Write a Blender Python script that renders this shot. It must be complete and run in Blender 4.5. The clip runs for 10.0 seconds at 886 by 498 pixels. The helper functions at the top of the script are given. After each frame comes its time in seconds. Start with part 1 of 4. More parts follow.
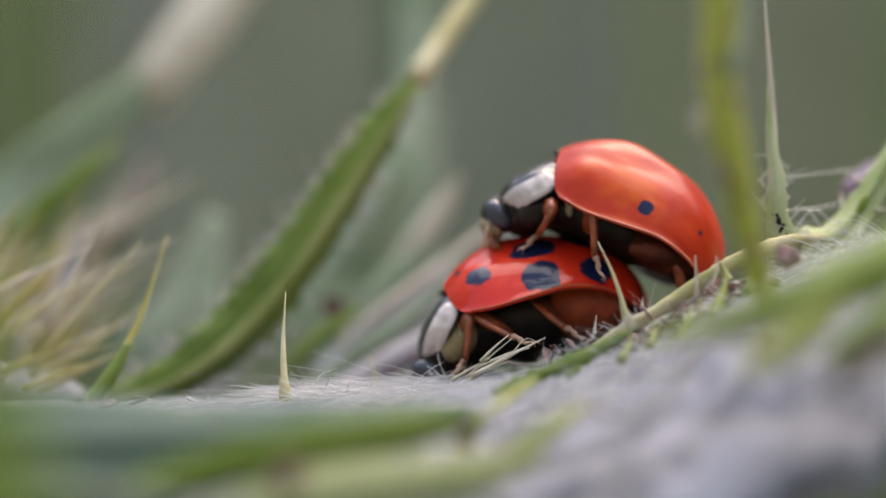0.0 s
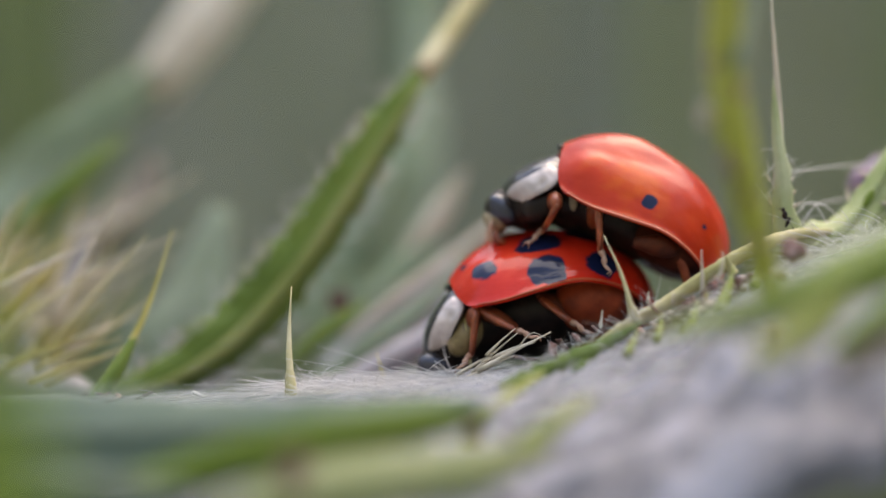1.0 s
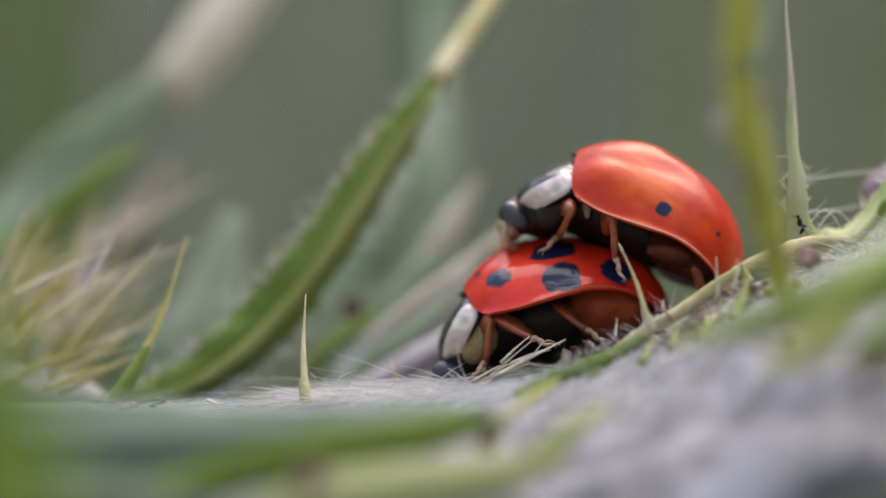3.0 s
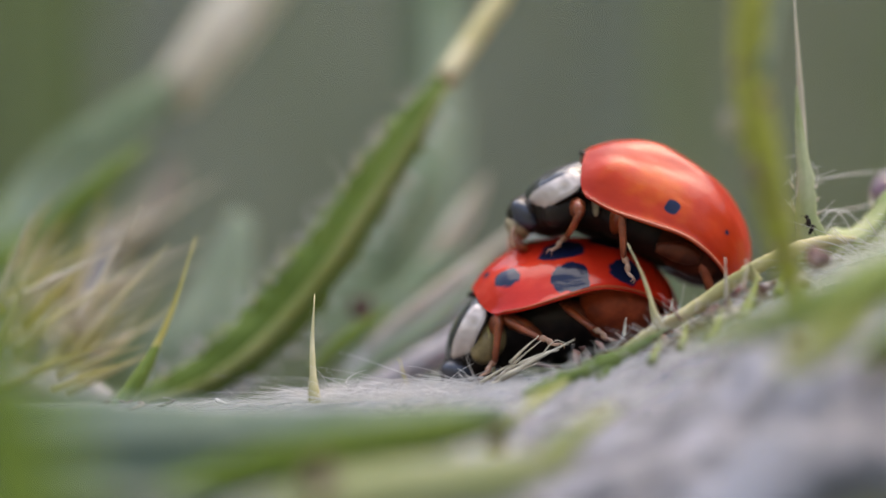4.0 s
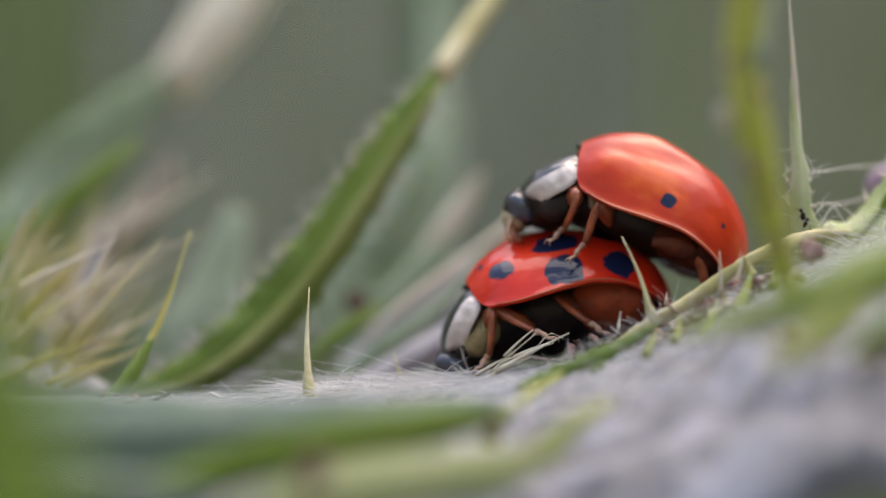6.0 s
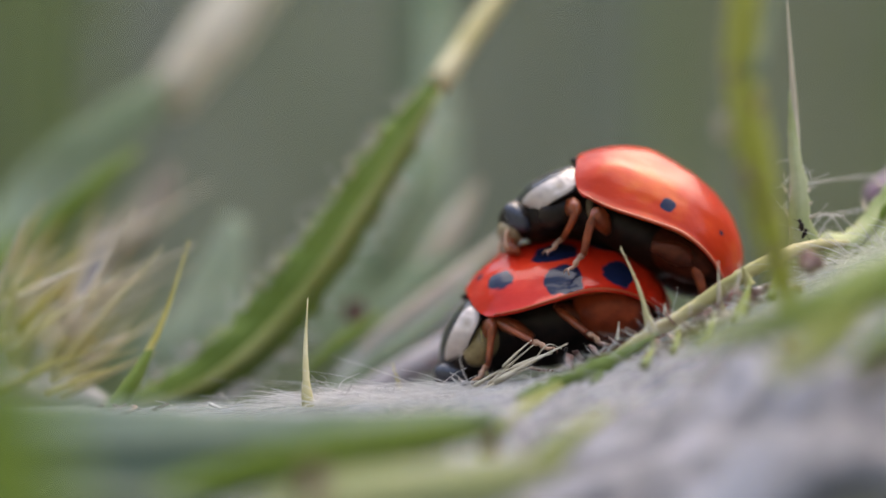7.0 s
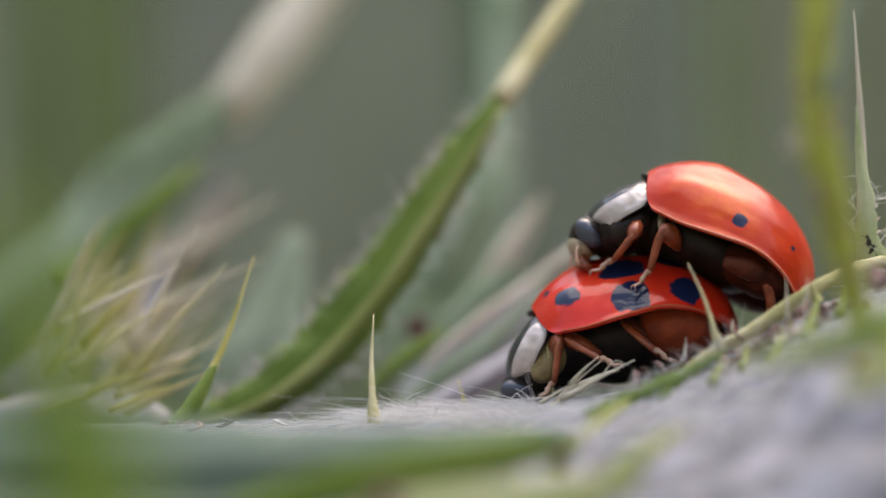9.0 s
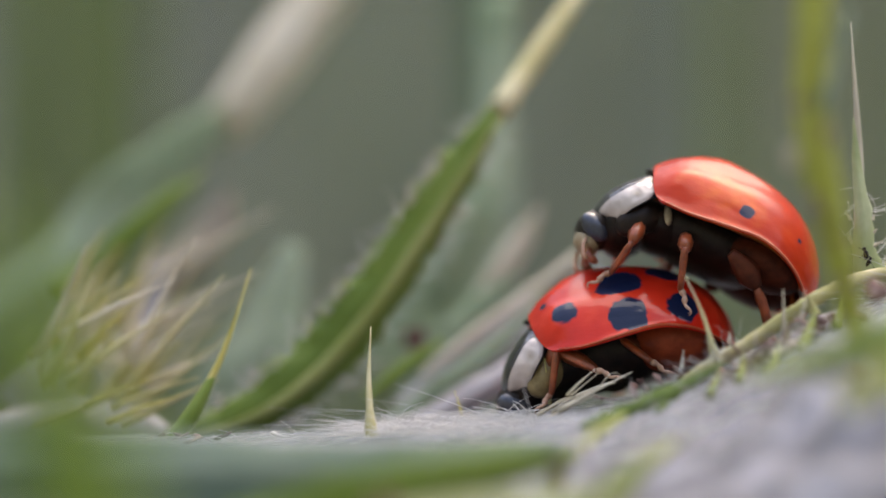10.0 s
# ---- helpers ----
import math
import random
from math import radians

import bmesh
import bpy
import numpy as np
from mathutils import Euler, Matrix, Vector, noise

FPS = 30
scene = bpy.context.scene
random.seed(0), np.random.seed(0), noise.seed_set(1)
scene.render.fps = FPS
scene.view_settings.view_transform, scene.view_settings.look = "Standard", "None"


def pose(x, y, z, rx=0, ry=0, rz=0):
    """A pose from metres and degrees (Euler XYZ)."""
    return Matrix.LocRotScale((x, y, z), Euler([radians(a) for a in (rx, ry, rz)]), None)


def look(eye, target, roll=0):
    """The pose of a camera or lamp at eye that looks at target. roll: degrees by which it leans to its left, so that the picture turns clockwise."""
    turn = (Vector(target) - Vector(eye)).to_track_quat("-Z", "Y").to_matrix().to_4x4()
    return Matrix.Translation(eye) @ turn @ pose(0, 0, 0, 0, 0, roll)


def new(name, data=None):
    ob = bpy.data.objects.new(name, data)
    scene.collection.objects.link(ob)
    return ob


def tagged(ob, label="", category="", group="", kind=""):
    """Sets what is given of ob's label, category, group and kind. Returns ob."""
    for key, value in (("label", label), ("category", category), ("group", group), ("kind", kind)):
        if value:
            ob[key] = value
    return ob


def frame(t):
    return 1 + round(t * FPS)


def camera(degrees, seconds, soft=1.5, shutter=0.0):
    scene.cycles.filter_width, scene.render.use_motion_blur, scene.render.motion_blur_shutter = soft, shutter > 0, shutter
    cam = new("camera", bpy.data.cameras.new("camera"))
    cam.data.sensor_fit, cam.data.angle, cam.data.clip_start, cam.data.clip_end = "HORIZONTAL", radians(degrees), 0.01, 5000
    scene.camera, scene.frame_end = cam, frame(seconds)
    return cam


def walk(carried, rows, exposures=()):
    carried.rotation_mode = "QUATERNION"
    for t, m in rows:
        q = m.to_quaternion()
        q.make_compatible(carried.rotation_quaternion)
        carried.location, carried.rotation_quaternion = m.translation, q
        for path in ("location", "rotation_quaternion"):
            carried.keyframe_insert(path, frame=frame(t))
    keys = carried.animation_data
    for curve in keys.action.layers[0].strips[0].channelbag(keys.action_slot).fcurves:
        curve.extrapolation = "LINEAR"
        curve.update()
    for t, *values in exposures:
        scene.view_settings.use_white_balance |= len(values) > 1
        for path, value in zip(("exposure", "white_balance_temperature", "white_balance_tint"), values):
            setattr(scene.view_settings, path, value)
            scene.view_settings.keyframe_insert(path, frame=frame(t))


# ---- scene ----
MM = 0.001  # all plans below are written in millimetres

# ---- camera: a macro lens, hand-held, 20 cm from two beetles 6 mm long ----
cam = camera(6.24, 10.0)
cam.data.dof.use_dof = True
cam.data.dof.focus_distance = 0.1985
cam.data.dof.aperture_fstop = 30
cam.data.dof.aperture_blades = 0


def eye(x, y, z, roll=0.0):
    return pose(x * MM, (y - 200) * MM, z * MM, 90, 0, 0) @ pose(0, 0, 0, 0, 0, roll)


walk(cam, [
    (0.0, eye(0, 0, 0)),
    (0.5, eye(-0.103, 0.1, -0.040)),
    (1.0, eye(-0.144, 0.1, -0.142)),
    (1.5, eye(-0.086, 0.0, -0.187)),
    (2.0, eye(-0.064, 0.0, -0.068)),
    (2.5, eye(-0.310, 0.3, 0.036)),
    (4.0, eye(-0.714, 0.3, 0.040)),
    (4.5, eye(-0.901, 0.4, -0.092)),
    (5.0, eye(-0.831, 0.4, -0.089)),
    (5.5, eye(-0.613, 0.2, -0.182)),
    (7.0, eye(-0.546, 0.2, 0.138)),
    (7.5, eye(-0.326, 0.4, 0.235)),
    (8.0, eye(-0.915, 0.6, 0.350)),
    (8.5, eye(-1.003, 0.6, 0.260)),
    (9.0, eye(-2.161, 0.9, 0.528)),
    (9.5, eye(-1.782, 0.8, 0.669)),
    (10.0, eye(-2.094, 0.8, 0.825)),
], exposures=[(0.0, 2.27, 8500, 15), (10.0, 2.27, 8500, 15)])

# ---- light: bright open shade under a hazy sky ----
world = bpy.data.worlds.new("sky")
scene.world = world
world.use_nodes = True
wn = world.node_tree
sky = wn.nodes.new("ShaderNodeTexSky")
sky.sky_type = "NISHITA"
sky.sun_disc = False
sky.sun_elevation = radians(52)
sky.sun_rotation = radians(24)
sky.air_density, sky.dust_density, sky.ozone_density = 1.0, 1.6, 0.6
wn.nodes["Background"].inputs[1].default_value = 0.165
wn.links.new(sky.outputs[0], wn.nodes["Background"].inputs[0])
sun = new("sun", bpy.data.lights.new("sun", "SUN"))
sun.data.energy, sun.data.angle, sun.data.color = 0.66, radians(64), (0.93, 0.96, 1.0)
sun.matrix_world = look((0.18, 0.21, 0.95), (0, 0, 0))


# ---- materials ----
def nodes_of(name):
    m = bpy.data.materials.new(name)
    m.use_nodes = True
    nt = m.node_tree
    return m, nt, nt.nodes["Principled BSDF"]


def coords(nt):
    return nt.nodes.new("ShaderNodeTexCoord").outputs["Object"]


def noise_of(nt, vec, scale, detail=4.0, rough=0.55, stretch=None):
    if stretch:
        mp = nt.nodes.new("ShaderNodeMapping")
        mp.inputs["Scale"].default_value = stretch
        nt.links.new(vec, mp.inputs["Vector"])
        vec = mp.outputs[0]
    n = nt.nodes.new("ShaderNodeTexNoise")
    n.inputs["Scale"].default_value = scale
    n.inputs["Detail"].default_value = detail
    n.inputs["Roughness"].default_value = rough
    nt.links.new(vec, n.inputs["Vector"])
    return n.outputs["Fac"]


def ramp(nt, fac, stops):
    r = nt.nodes.new("ShaderNodeValToRGB")
    while len(r.color_ramp.elements) < len(stops):
        r.color_ramp.elements.new(0.5)
    for e, (p, c) in zip(r.color_ramp.elements, stops):
        e.position, e.color = p, (*c, 1)
    nt.links.new(fac, r.inputs[0])
    return r.outputs[0]


def math_of(nt, op, a, b=None, clamp=False):
    n = nt.nodes.new("ShaderNodeMath")
    n.operation, n.use_clamp = op, clamp
    for i, v in enumerate((a, b)):
        if v is None:
            continue
        if isinstance(v, (int, float)):
            n.inputs[i].default_value = v
        else:
            nt.links.new(v, n.inputs[i])
    return n.outputs[0]


def mix_of(nt, fac, a, b):
    n = nt.nodes.new("ShaderNodeMix")
    n.data_type = "RGBA"
    for sock, v in ((n.inputs[0], fac), (n.inputs[6], a), (n.inputs[7], b)):
        if isinstance(v, tuple):
            sock.default_value = (*v, 1)
        elif isinstance(v, (int, float)):
            sock.default_value = v
        else:
            nt.links.new(v, sock)
    return n.outputs[2]


def bump_of(nt, p, height, strength, distance):
    b = nt.nodes.new("ShaderNodeBump")
    b.inputs["Strength"].default_value = strength
    b.inputs["Distance"].default_value = distance
    nt.links.new(height, b.inputs["Height"])
    nt.links.new(b.outputs[0], p.inputs["Normal"])


def soft_mat(name, c1, c2, c3=None, scale=900.0, rough=0.6, sheen=0.0, through_light=0.0, bump=0.3, stretch=None, fine=6000.0):
    """Plant matter: two scales of mottling, some light through it, fine relief."""
    m, nt, p = nodes_of(name)
    v = coords(nt)
    big = noise_of(nt, v, scale, 3.0, 0.5, stretch)
    col = ramp(nt, big, [(0.32, c1), (0.5, c2), (0.68, c3 or c2)])
    small = noise_of(nt, v, fine, 3.0, 0.6, stretch)
    col = mix_of(nt, math_of(nt, "MULTIPLY", small, 0.35), col, tuple(0.55 * a for a in c1))
    nt.links.new(col, p.inputs["Base Color"])
    p.inputs["Roughness"].default_value = rough
    p.inputs["Sheen Weight"].default_value = sheen * 0.3
    p.inputs["Specular IOR Level"].default_value = 0.25
    bump_of(nt, p, small, bump, 0.00004)
    if through_light:
        tr = nt.nodes.new("ShaderNodeBsdfTranslucent")
        nt.links.new(col, tr.inputs[0])
        ms = nt.nodes.new("ShaderNodeMixShader")
        ms.inputs[0].default_value = through_light
        nt.links.new(p.outputs[0], ms.inputs[1])
        nt.links.new(tr.outputs[0], ms.inputs[2])
        nt.links.new(ms.outputs[0], nt.nodes["Material Output"].inputs[0])
    return m


def shell_mat(name, red, deep, light, spots, rough=0.16, coat=0.28, pits=0.03):
    """Lacquered wing case with dark spots given as (x, y, z, radius, stretch along x) in millimetres."""
    m, nt, p = nodes_of(name)
    v = coords(nt)
    big = noise_of(nt, v, 700.0, 3.0, 0.5)
    col = ramp(nt, big, [(0.3, deep), (0.55, red), (0.72, light)])
    warp = noise_of(nt, v, 2200.0, 2.0, 0.5)
    total = None
    sep = nt.nodes.new("ShaderNodeSeparateXYZ")
    nt.links.new(v, sep.inputs[0])
    for x, y, z, r, sx in spots:
        dx = math_of(nt, "MULTIPLY", math_of(nt, "SUBTRACT", sep.outputs[0], x * MM), 1 / sx)
        dy = math_of(nt, "SUBTRACT", sep.outputs[1], y * MM)
        dz = math_of(nt, "SUBTRACT", sep.outputs[2], z * MM)
        dx, dy, dz = (math_of(nt, "POWER", math_of(nt, "ABSOLUTE", math_of(nt, "MULTIPLY", a, 1000.0)), 2.8) for a in (dx, dy, dz))
        d = math_of(nt, "MULTIPLY", math_of(nt, "POWER", math_of(nt, "ADD", math_of(nt, "ADD", dx, dy), dz), 1 / 2.8), 0.001)
        d = math_of(nt, "ADD", d, math_of(nt, "MULTIPLY", math_of(nt, "SUBTRACT", warp, 0.5), 0.8 * r * MM))
        f = math_of(nt, "MULTIPLY", math_of(nt, "SUBTRACT", r * MM, d), 1 / (0.05 * MM), True)
        total = f if total is None else math_of(nt, "MAXIMUM", total, f)
    if total is not None:
        # black spot pigment; its navy tint paints in the reflected blue sky
        col = mix_of(nt, total, col, (0.006, 0.012, 0.04))
    nt.links.new(col, p.inputs["Base Color"])
    p.inputs["Roughness"].default_value = 0.45
    p.inputs["Coat Weight"].default_value = coat
    p.inputs["Coat IOR"].default_value = 1.56
    p.inputs["Specular IOR Level"].default_value = 0.05
    p.inputs["Coat Roughness"].default_value = rough
    fine = math_of(nt, "MULTIPLY", noise_of(nt, v, 7000.0, 2.0, 0.6), 0.02)
    wave = noise_of(nt, v, 520.0, 3.0, 0.5, (0.6, 1, 1))
    ripple = math_of(nt, "MULTIPLY", noise_of(nt, v, 2600.0, 3.0, 0.6, (0.5, 1, 1)), pits)
    bump_of(nt, p, math_of(nt, "ADD", math_of(nt, "ADD", wave, ripple), fine), 1.0, 0.00016)
    nt.links.new(p.inputs["Normal"].links[0].from_socket, p.inputs["Coat Normal"])
    return m


def plain_mat(name, c1, c2, rough=0.3, scale=2500.0, coat=0.0, bump=0.3, spec=0.5):
    m, nt, p = nodes_of(name)
    v = coords(nt)
    p.inputs["Specular IOR Level"].default_value = spec
    nt.links.new(ramp(nt, noise_of(nt, v, scale, 4.0, 0.6), [(0.35, c1), (0.68, c2)]), p.inputs["Base Color"])
    p.inputs["Roughness"].default_value = rough
    p.inputs["Coat Weight"].default_value = coat
    bump_of(nt, p, noise_of(nt, v, 12000.0, 3.0, 0.6), bump, 0.00001)
    return m


def pronotum_mat(name):
    """Ivory side patches on a black shield, with an amber smudge in each patch and a thin translucent margin."""
    m, nt, p = nodes_of(name)
    v = coords(nt)
    sep = nt.nodes.new("ShaderNodeSeparateXYZ")
    nt.links.new(v, sep.inputs[0])
    wob = math_of(nt, "MULTIPLY", math_of(nt, "SUBTRACT", noise_of(nt, v, 1800.0, 2.0), 0.5), 0.3)
    ex = math_of(nt, "MULTIPLY", math_of(nt, "SUBTRACT", sep.outputs[0], 0.06 * MM), 1 / (0.72 * MM))
    ez = math_of(nt, "MULTIPLY", math_of(nt, "SUBTRACT", sep.outputs[2], 0.45 * MM), 1 / (0.29 * MM))
    rad = math_of(nt, "SQRT", math_of(nt, "ADD", math_of(nt, "POWER", math_of(nt, "ABSOLUTE", ex), 3.6), math_of(nt, "POWER", math_of(nt, "ABSOLUTE", ez), 2.6)))
    side = math_of(nt, "MULTIPLY", math_of(nt, "SUBTRACT", 1.0, math_of(nt, "ADD", rad, wob)), 9.0, True)
    smx = math_of(nt, "SUBTRACT", sep.outputs[0], -0.15 * MM)
    smy = math_of(nt, "SUBTRACT", sep.outputs[2], 0.45 * MM)
    sm = math_of(nt, "SQRT", math_of(nt, "ADD", math_of(nt, "MULTIPLY", smx, smx), math_of(nt, "MULTIPLY", smy, smy)))
    smudge = math_of(nt, "MULTIPLY", math_of(nt, "SUBTRACT", 0.2 * MM, sm), 1 / (0.25 * MM), True)
    ivory = ramp(nt, noise_of(nt, v, 2500.0), [(0.3, (0.42, 0.35, 0.33)), (0.7, (0.55, 0.48, 0.46))])
    ivory = mix_of(nt, smudge, ivory, (0.24, 0.19, 0.14))
    col = mix_of(nt, side, (0.014, 0.014, 0.022), ivory)
    nt.links.new(col, p.inputs["Base Color"])
    p.inputs["Roughness"].default_value = 0.34
    p.inputs["Coat Weight"].default_value = 0.8
    p.inputs["Coat Roughness"].default_value = 0.22
    p.inputs["Specular IOR Level"].default_value = 0.12
    bump_of(nt, p, noise_of(nt, v, 1500.0, 2.0), 0.9, 0.00016)
    nt.links.new(p.inputs["Normal"].links[0].from_socket, p.inputs["Coat Normal"])
    return m


M_LEAF = soft_mat("thistle_green", (0.115, 0.19, 0.025), (0.17, 0.26, 0.04), (0.24, 0.33, 0.08), 350.0, 0.5, 0.15, 0.2)
M_BLADE = soft_mat("blade_green", (0.08, 0.135, 0.014), (0.125, 0.2, 0.028), (0.185, 0.26, 0.052), 350.0, 0.5, 0.15, 0.15)
M_OLIVE = soft_mat("olive_down", (0.19, 0.22, 0.095), (0.25, 0.285, 0.13), (0.34, 0.355, 0.20), 260.0, 0.7, 0.2, 0.15)
M_LILAC = soft_mat("lilac_down", (0.25, 0.24, 0.255), (0.37, 0.355, 0.375), (0.49, 0.48, 0.50), 300.0, 0.9, 0.4, 0.1)
M_DOWN = soft_mat("white_down", (0.36, 0.35, 0.37), (0.50, 0.49, 0.52), (0.64, 0.63, 0.66), 300.0, 0.9, 0.4, 0.1)
M_MIST = soft_mat("misty_down", (0.048, 0.092, 0.062), (0.07, 0.12, 0.086), (0.115, 0.165, 0.128), 200.0, 0.8, 0.4, 0.1)
M_TAUPE = soft_mat("taupe_down", (0.15, 0.135, 0.11), (0.21, 0.185, 0.15), (0.27, 0.235, 0.195), 300.0, 0.9, 0.3, 0.1)
M_VIVID = soft_mat("vivid_green", (0.055, 0.105, 0.006), (0.08, 0.14, 0.009), (0.115, 0.175, 0.018), 260.0, 0.8, 0.0, 0.2)
M_FRESH = soft_mat("fresh_green", (0.20, 0.28, 0.06), (0.27, 0.36, 0.09), (0.35, 0.43, 0.15), 260.0, 0.5, 0.2, 0.25)
M_RIB = soft_mat("rib_green", (0.16, 0.20, 0.045), (0.22, 0.255, 0.07), (0.28, 0.30, 0.11), 500.0, 0.5, 0.1, 0.15)
M_PALE = soft_mat("downy_green", (0.09, 0.14, 0.085), (0.14, 0.195, 0.13), (0.2, 0.245, 0.18), 300.0, 0.8, 0.4, 0.2)
M_WING = soft_mat("wing_green", (0.22, 0.31, 0.09), (0.44, 0.48, 0.27), (0.58, 0.60, 0.44), 520.0, 0.6, 0.2, 0.2)
M_LIME = soft_mat("lime_green", (0.20, 0.26, 0.05), (0.30, 0.34, 0.09), (0.38, 0.38, 0.16), 300.0, 0.55, 0.1, 0.2)
M_MOTTLE = soft_mat("mottled_vein", (0.07, 0.13, 0.018), (0.17, 0.24, 0.07), (0.46, 0.47, 0.38), 620.0, 0.7, 0.2, 0.15, 0.6)
M_MARGIN = soft_mat("margin_pale", (0.36, 0.34, 0.14), (0.50, 0.46, 0.25), (0.62, 0.56, 0.38), 500.0, 0.6, 0.1, 0.2)
M_STEM = soft_mat("stem_green", (0.24, 0.27, 0.04), (0.37, 0.39, 0.07), (0.45, 0.45, 0.13), 400.0, 0.5, 0.1, 0.1, 0.3, (1, 1, 0.25))
M_SPINE = soft_mat("spine_straw", (0.46, 0.41, 0.20), (0.60, 0.54, 0.31), (0.72, 0.66, 0.45), 700.0, 0.4, 0.0, 0.15)
M_SPINE_Y = soft_mat("spine_yellow", (0.42, 0.37, 0.09), (0.56, 0.49, 0.16), (0.66, 0.58, 0.25), 700.0, 0.4, 0.0, 0.15)
M_DEEP = soft_mat("deep_teal", (0.035, 0.07, 0.045), (0.052, 0.09, 0.062), (0.08, 0.12, 0.09), 260.0, 0.7, 0.2, 0.1)
M_SAGE = soft_mat("sage_down", (0.22, 0.30, 0.19), (0.30, 0.38, 0.26), (0.37, 0.44, 0.33), 260.0, 0.8, 0.2, 0.2)
M_BONE = soft_mat("spine_bone", (0.48, 0.43, 0.33), (0.63, 0.57, 0.46), (0.74, 0.68, 0.58), 500.0, 0.45, 0.0, 0.2)
M_WOOL = soft_mat("wool_grey", (0.078, 0.083, 0.1), (0.145, 0.152, 0.18), (0.27, 0.28, 0.335), 420.0, 0.9, 0.5, 0.0, 1.0)
M_HAIR = soft_mat("wool_hair", (0.66, 0.65, 0.65), (0.76, 0.75, 0.74), (0.82, 0.81, 0.8), 600.0, 0.5, 0.3, 0.3)
M_STRAW = soft_mat("dry_straw", (0.44, 0.39, 0.30), (0.58, 0.53, 0.43), (0.70, 0.65, 0.56), 800.0, 0.6, 0.0, 0.1)
M_LITTER = soft_mat("litter_brown", (0.08, 0.04, 0.035), (0.2, 0.115, 0.10), (0.38, 0.28, 0.26), 900.0, 0.8, 0.0, 0.0)
M_PINK = soft_mat("petal_lilac", (0.36, 0.24, 0.34), (0.5, 0.38, 0.48), (0.6, 0.5, 0.58), 600.0, 0.6, 0.2, 0.3)
M_SOIL = soft_mat("soil", (0.15, 0.165, 0.135), (0.19, 0.21, 0.175), (0.21, 0.24, 0.185), 12.0, 0.95, 0.0, 0.0, 0.5, None, 160.0)
M_GRASS = soft_mat("meadow_grass", (0.17, 0.195, 0.15), (0.22, 0.245, 0.2), (0.28, 0.3, 0.25), 25.0, 0.7, 0.1, 0.15)
M_GRASS_G = soft_mat("fresh_grass", (0.13, 0.18, 0.07), (0.18, 0.23, 0.1), (0.22, 0.27, 0.14), 25.0, 0.6, 0.1, 0.2)
M_LEG = plain_mat("leg_amber", (0.15, 0.03, 0.011), (0.37, 0.082, 0.03), 0.35, 2500.0, 0.1)
# leg amber made darker: shade on the hind thighs is put into the colour
M_THIGH_SHADE = plain_mat("thigh_amber_shaded", (0.05, 0.011, 0.006), (0.12, 0.026, 0.011), 0.45, 2500.0, 0.0, 0.3, 0.2)
# tan whose paler tone also paints in the whitish glint on the feet
M_FOOT = plain_mat("tarsus_tan", (0.26, 0.1, 0.05), (0.52, 0.32, 0.23), 0.35, 3000.0, 0.2)
M_BLACK = plain_mat("chitin_black", (0.008, 0.005, 0.004), (0.022, 0.012, 0.009), 0.42, 2500.0, 0.0, 0.5, 0.2)
M_EYE = plain_mat("eye_black", (0.018, 0.020, 0.034), (0.035, 0.04, 0.065), 0.3, 6000.0, 0.3, 0.6)
M_FACE = plain_mat("face_cream", (0.20, 0.14, 0.08), (0.46, 0.37, 0.25), 0.4, 3500.0, 0.1)
M_RIM = plain_mat("rim_pink", (0.50, 0.10, 0.05), (0.60, 0.17, 0.10), 0.45, 1500.0, 0.0)
M_BELLY = plain_mat("belly_brown", (0.17, 0.026, 0.010), (0.31, 0.052, 0.018), 0.4, 1800.0, 0.0, 0.4, 0.2)
M_BELLY_DARK = plain_mat("belly_dark", (0.03, 0.008, 0.005), (0.09, 0.02, 0.010), 0.5, 1800.0, 0.0, 0.5, 0.08)
M_OCHRE = plain_mat("under_ochre", (0.15, 0.105, 0.045), (0.37, 0.28, 0.14), 0.4, 1500.0, 0.3, 0.3, 0.3)
M_PRONOTUM = pronotum_mat("pronotum_ivory_black")


# ---- mesh helpers ----
def part(name, bm, material, parent=None, label=""):
    me = bpy.data.meshes.new(name)
    bmesh.ops.recalc_face_normals(bm, faces=bm.faces[:])
    for f in bm.faces:
        f.smooth = True
    bm.to_mesh(me)
    bm.free()
    for mt in (material if isinstance(material, (list, tuple)) else [material]):
        me.materials.append(mt)
    ob = new(name, me)
    ob.parent = parent
    if label:
        tagged(ob, label)
    return ob


def empty(name, m=None):
    ob = new(name)
    ob.empty_display_size = 0.001
    if m is not None:
        ob.matrix_basis = m
    return ob


def curve_pts(pts, n):
    """A smooth line of n + 1 places through the given ones (Catmull-Rom)."""
    p = [Vector(a) for a in pts]
    p = [2 * p[0] - p[1]] + p + [2 * p[-1] - p[-2]]
    out, spans = [], len(p) - 3
    for i in range(n + 1):
        s = min(i / n * spans, spans - 1e-6)
        k, t = int(s), s - int(s)
        a, b, c, d = p[k:k + 4]
        out.append(0.5 * ((2 * b) + (c - a) * t + (2 * a - 5 * b + 4 * c - d) * t * t + (3 * b - a - 3 * c + d) * t ** 3))
    return out


def lerp_list(vals, s):
    k = s * (len(vals) - 1)
    i = min(int(k), len(vals) - 2)
    return vals[i] + (vals[i + 1] - vals[i]) * (k - i)


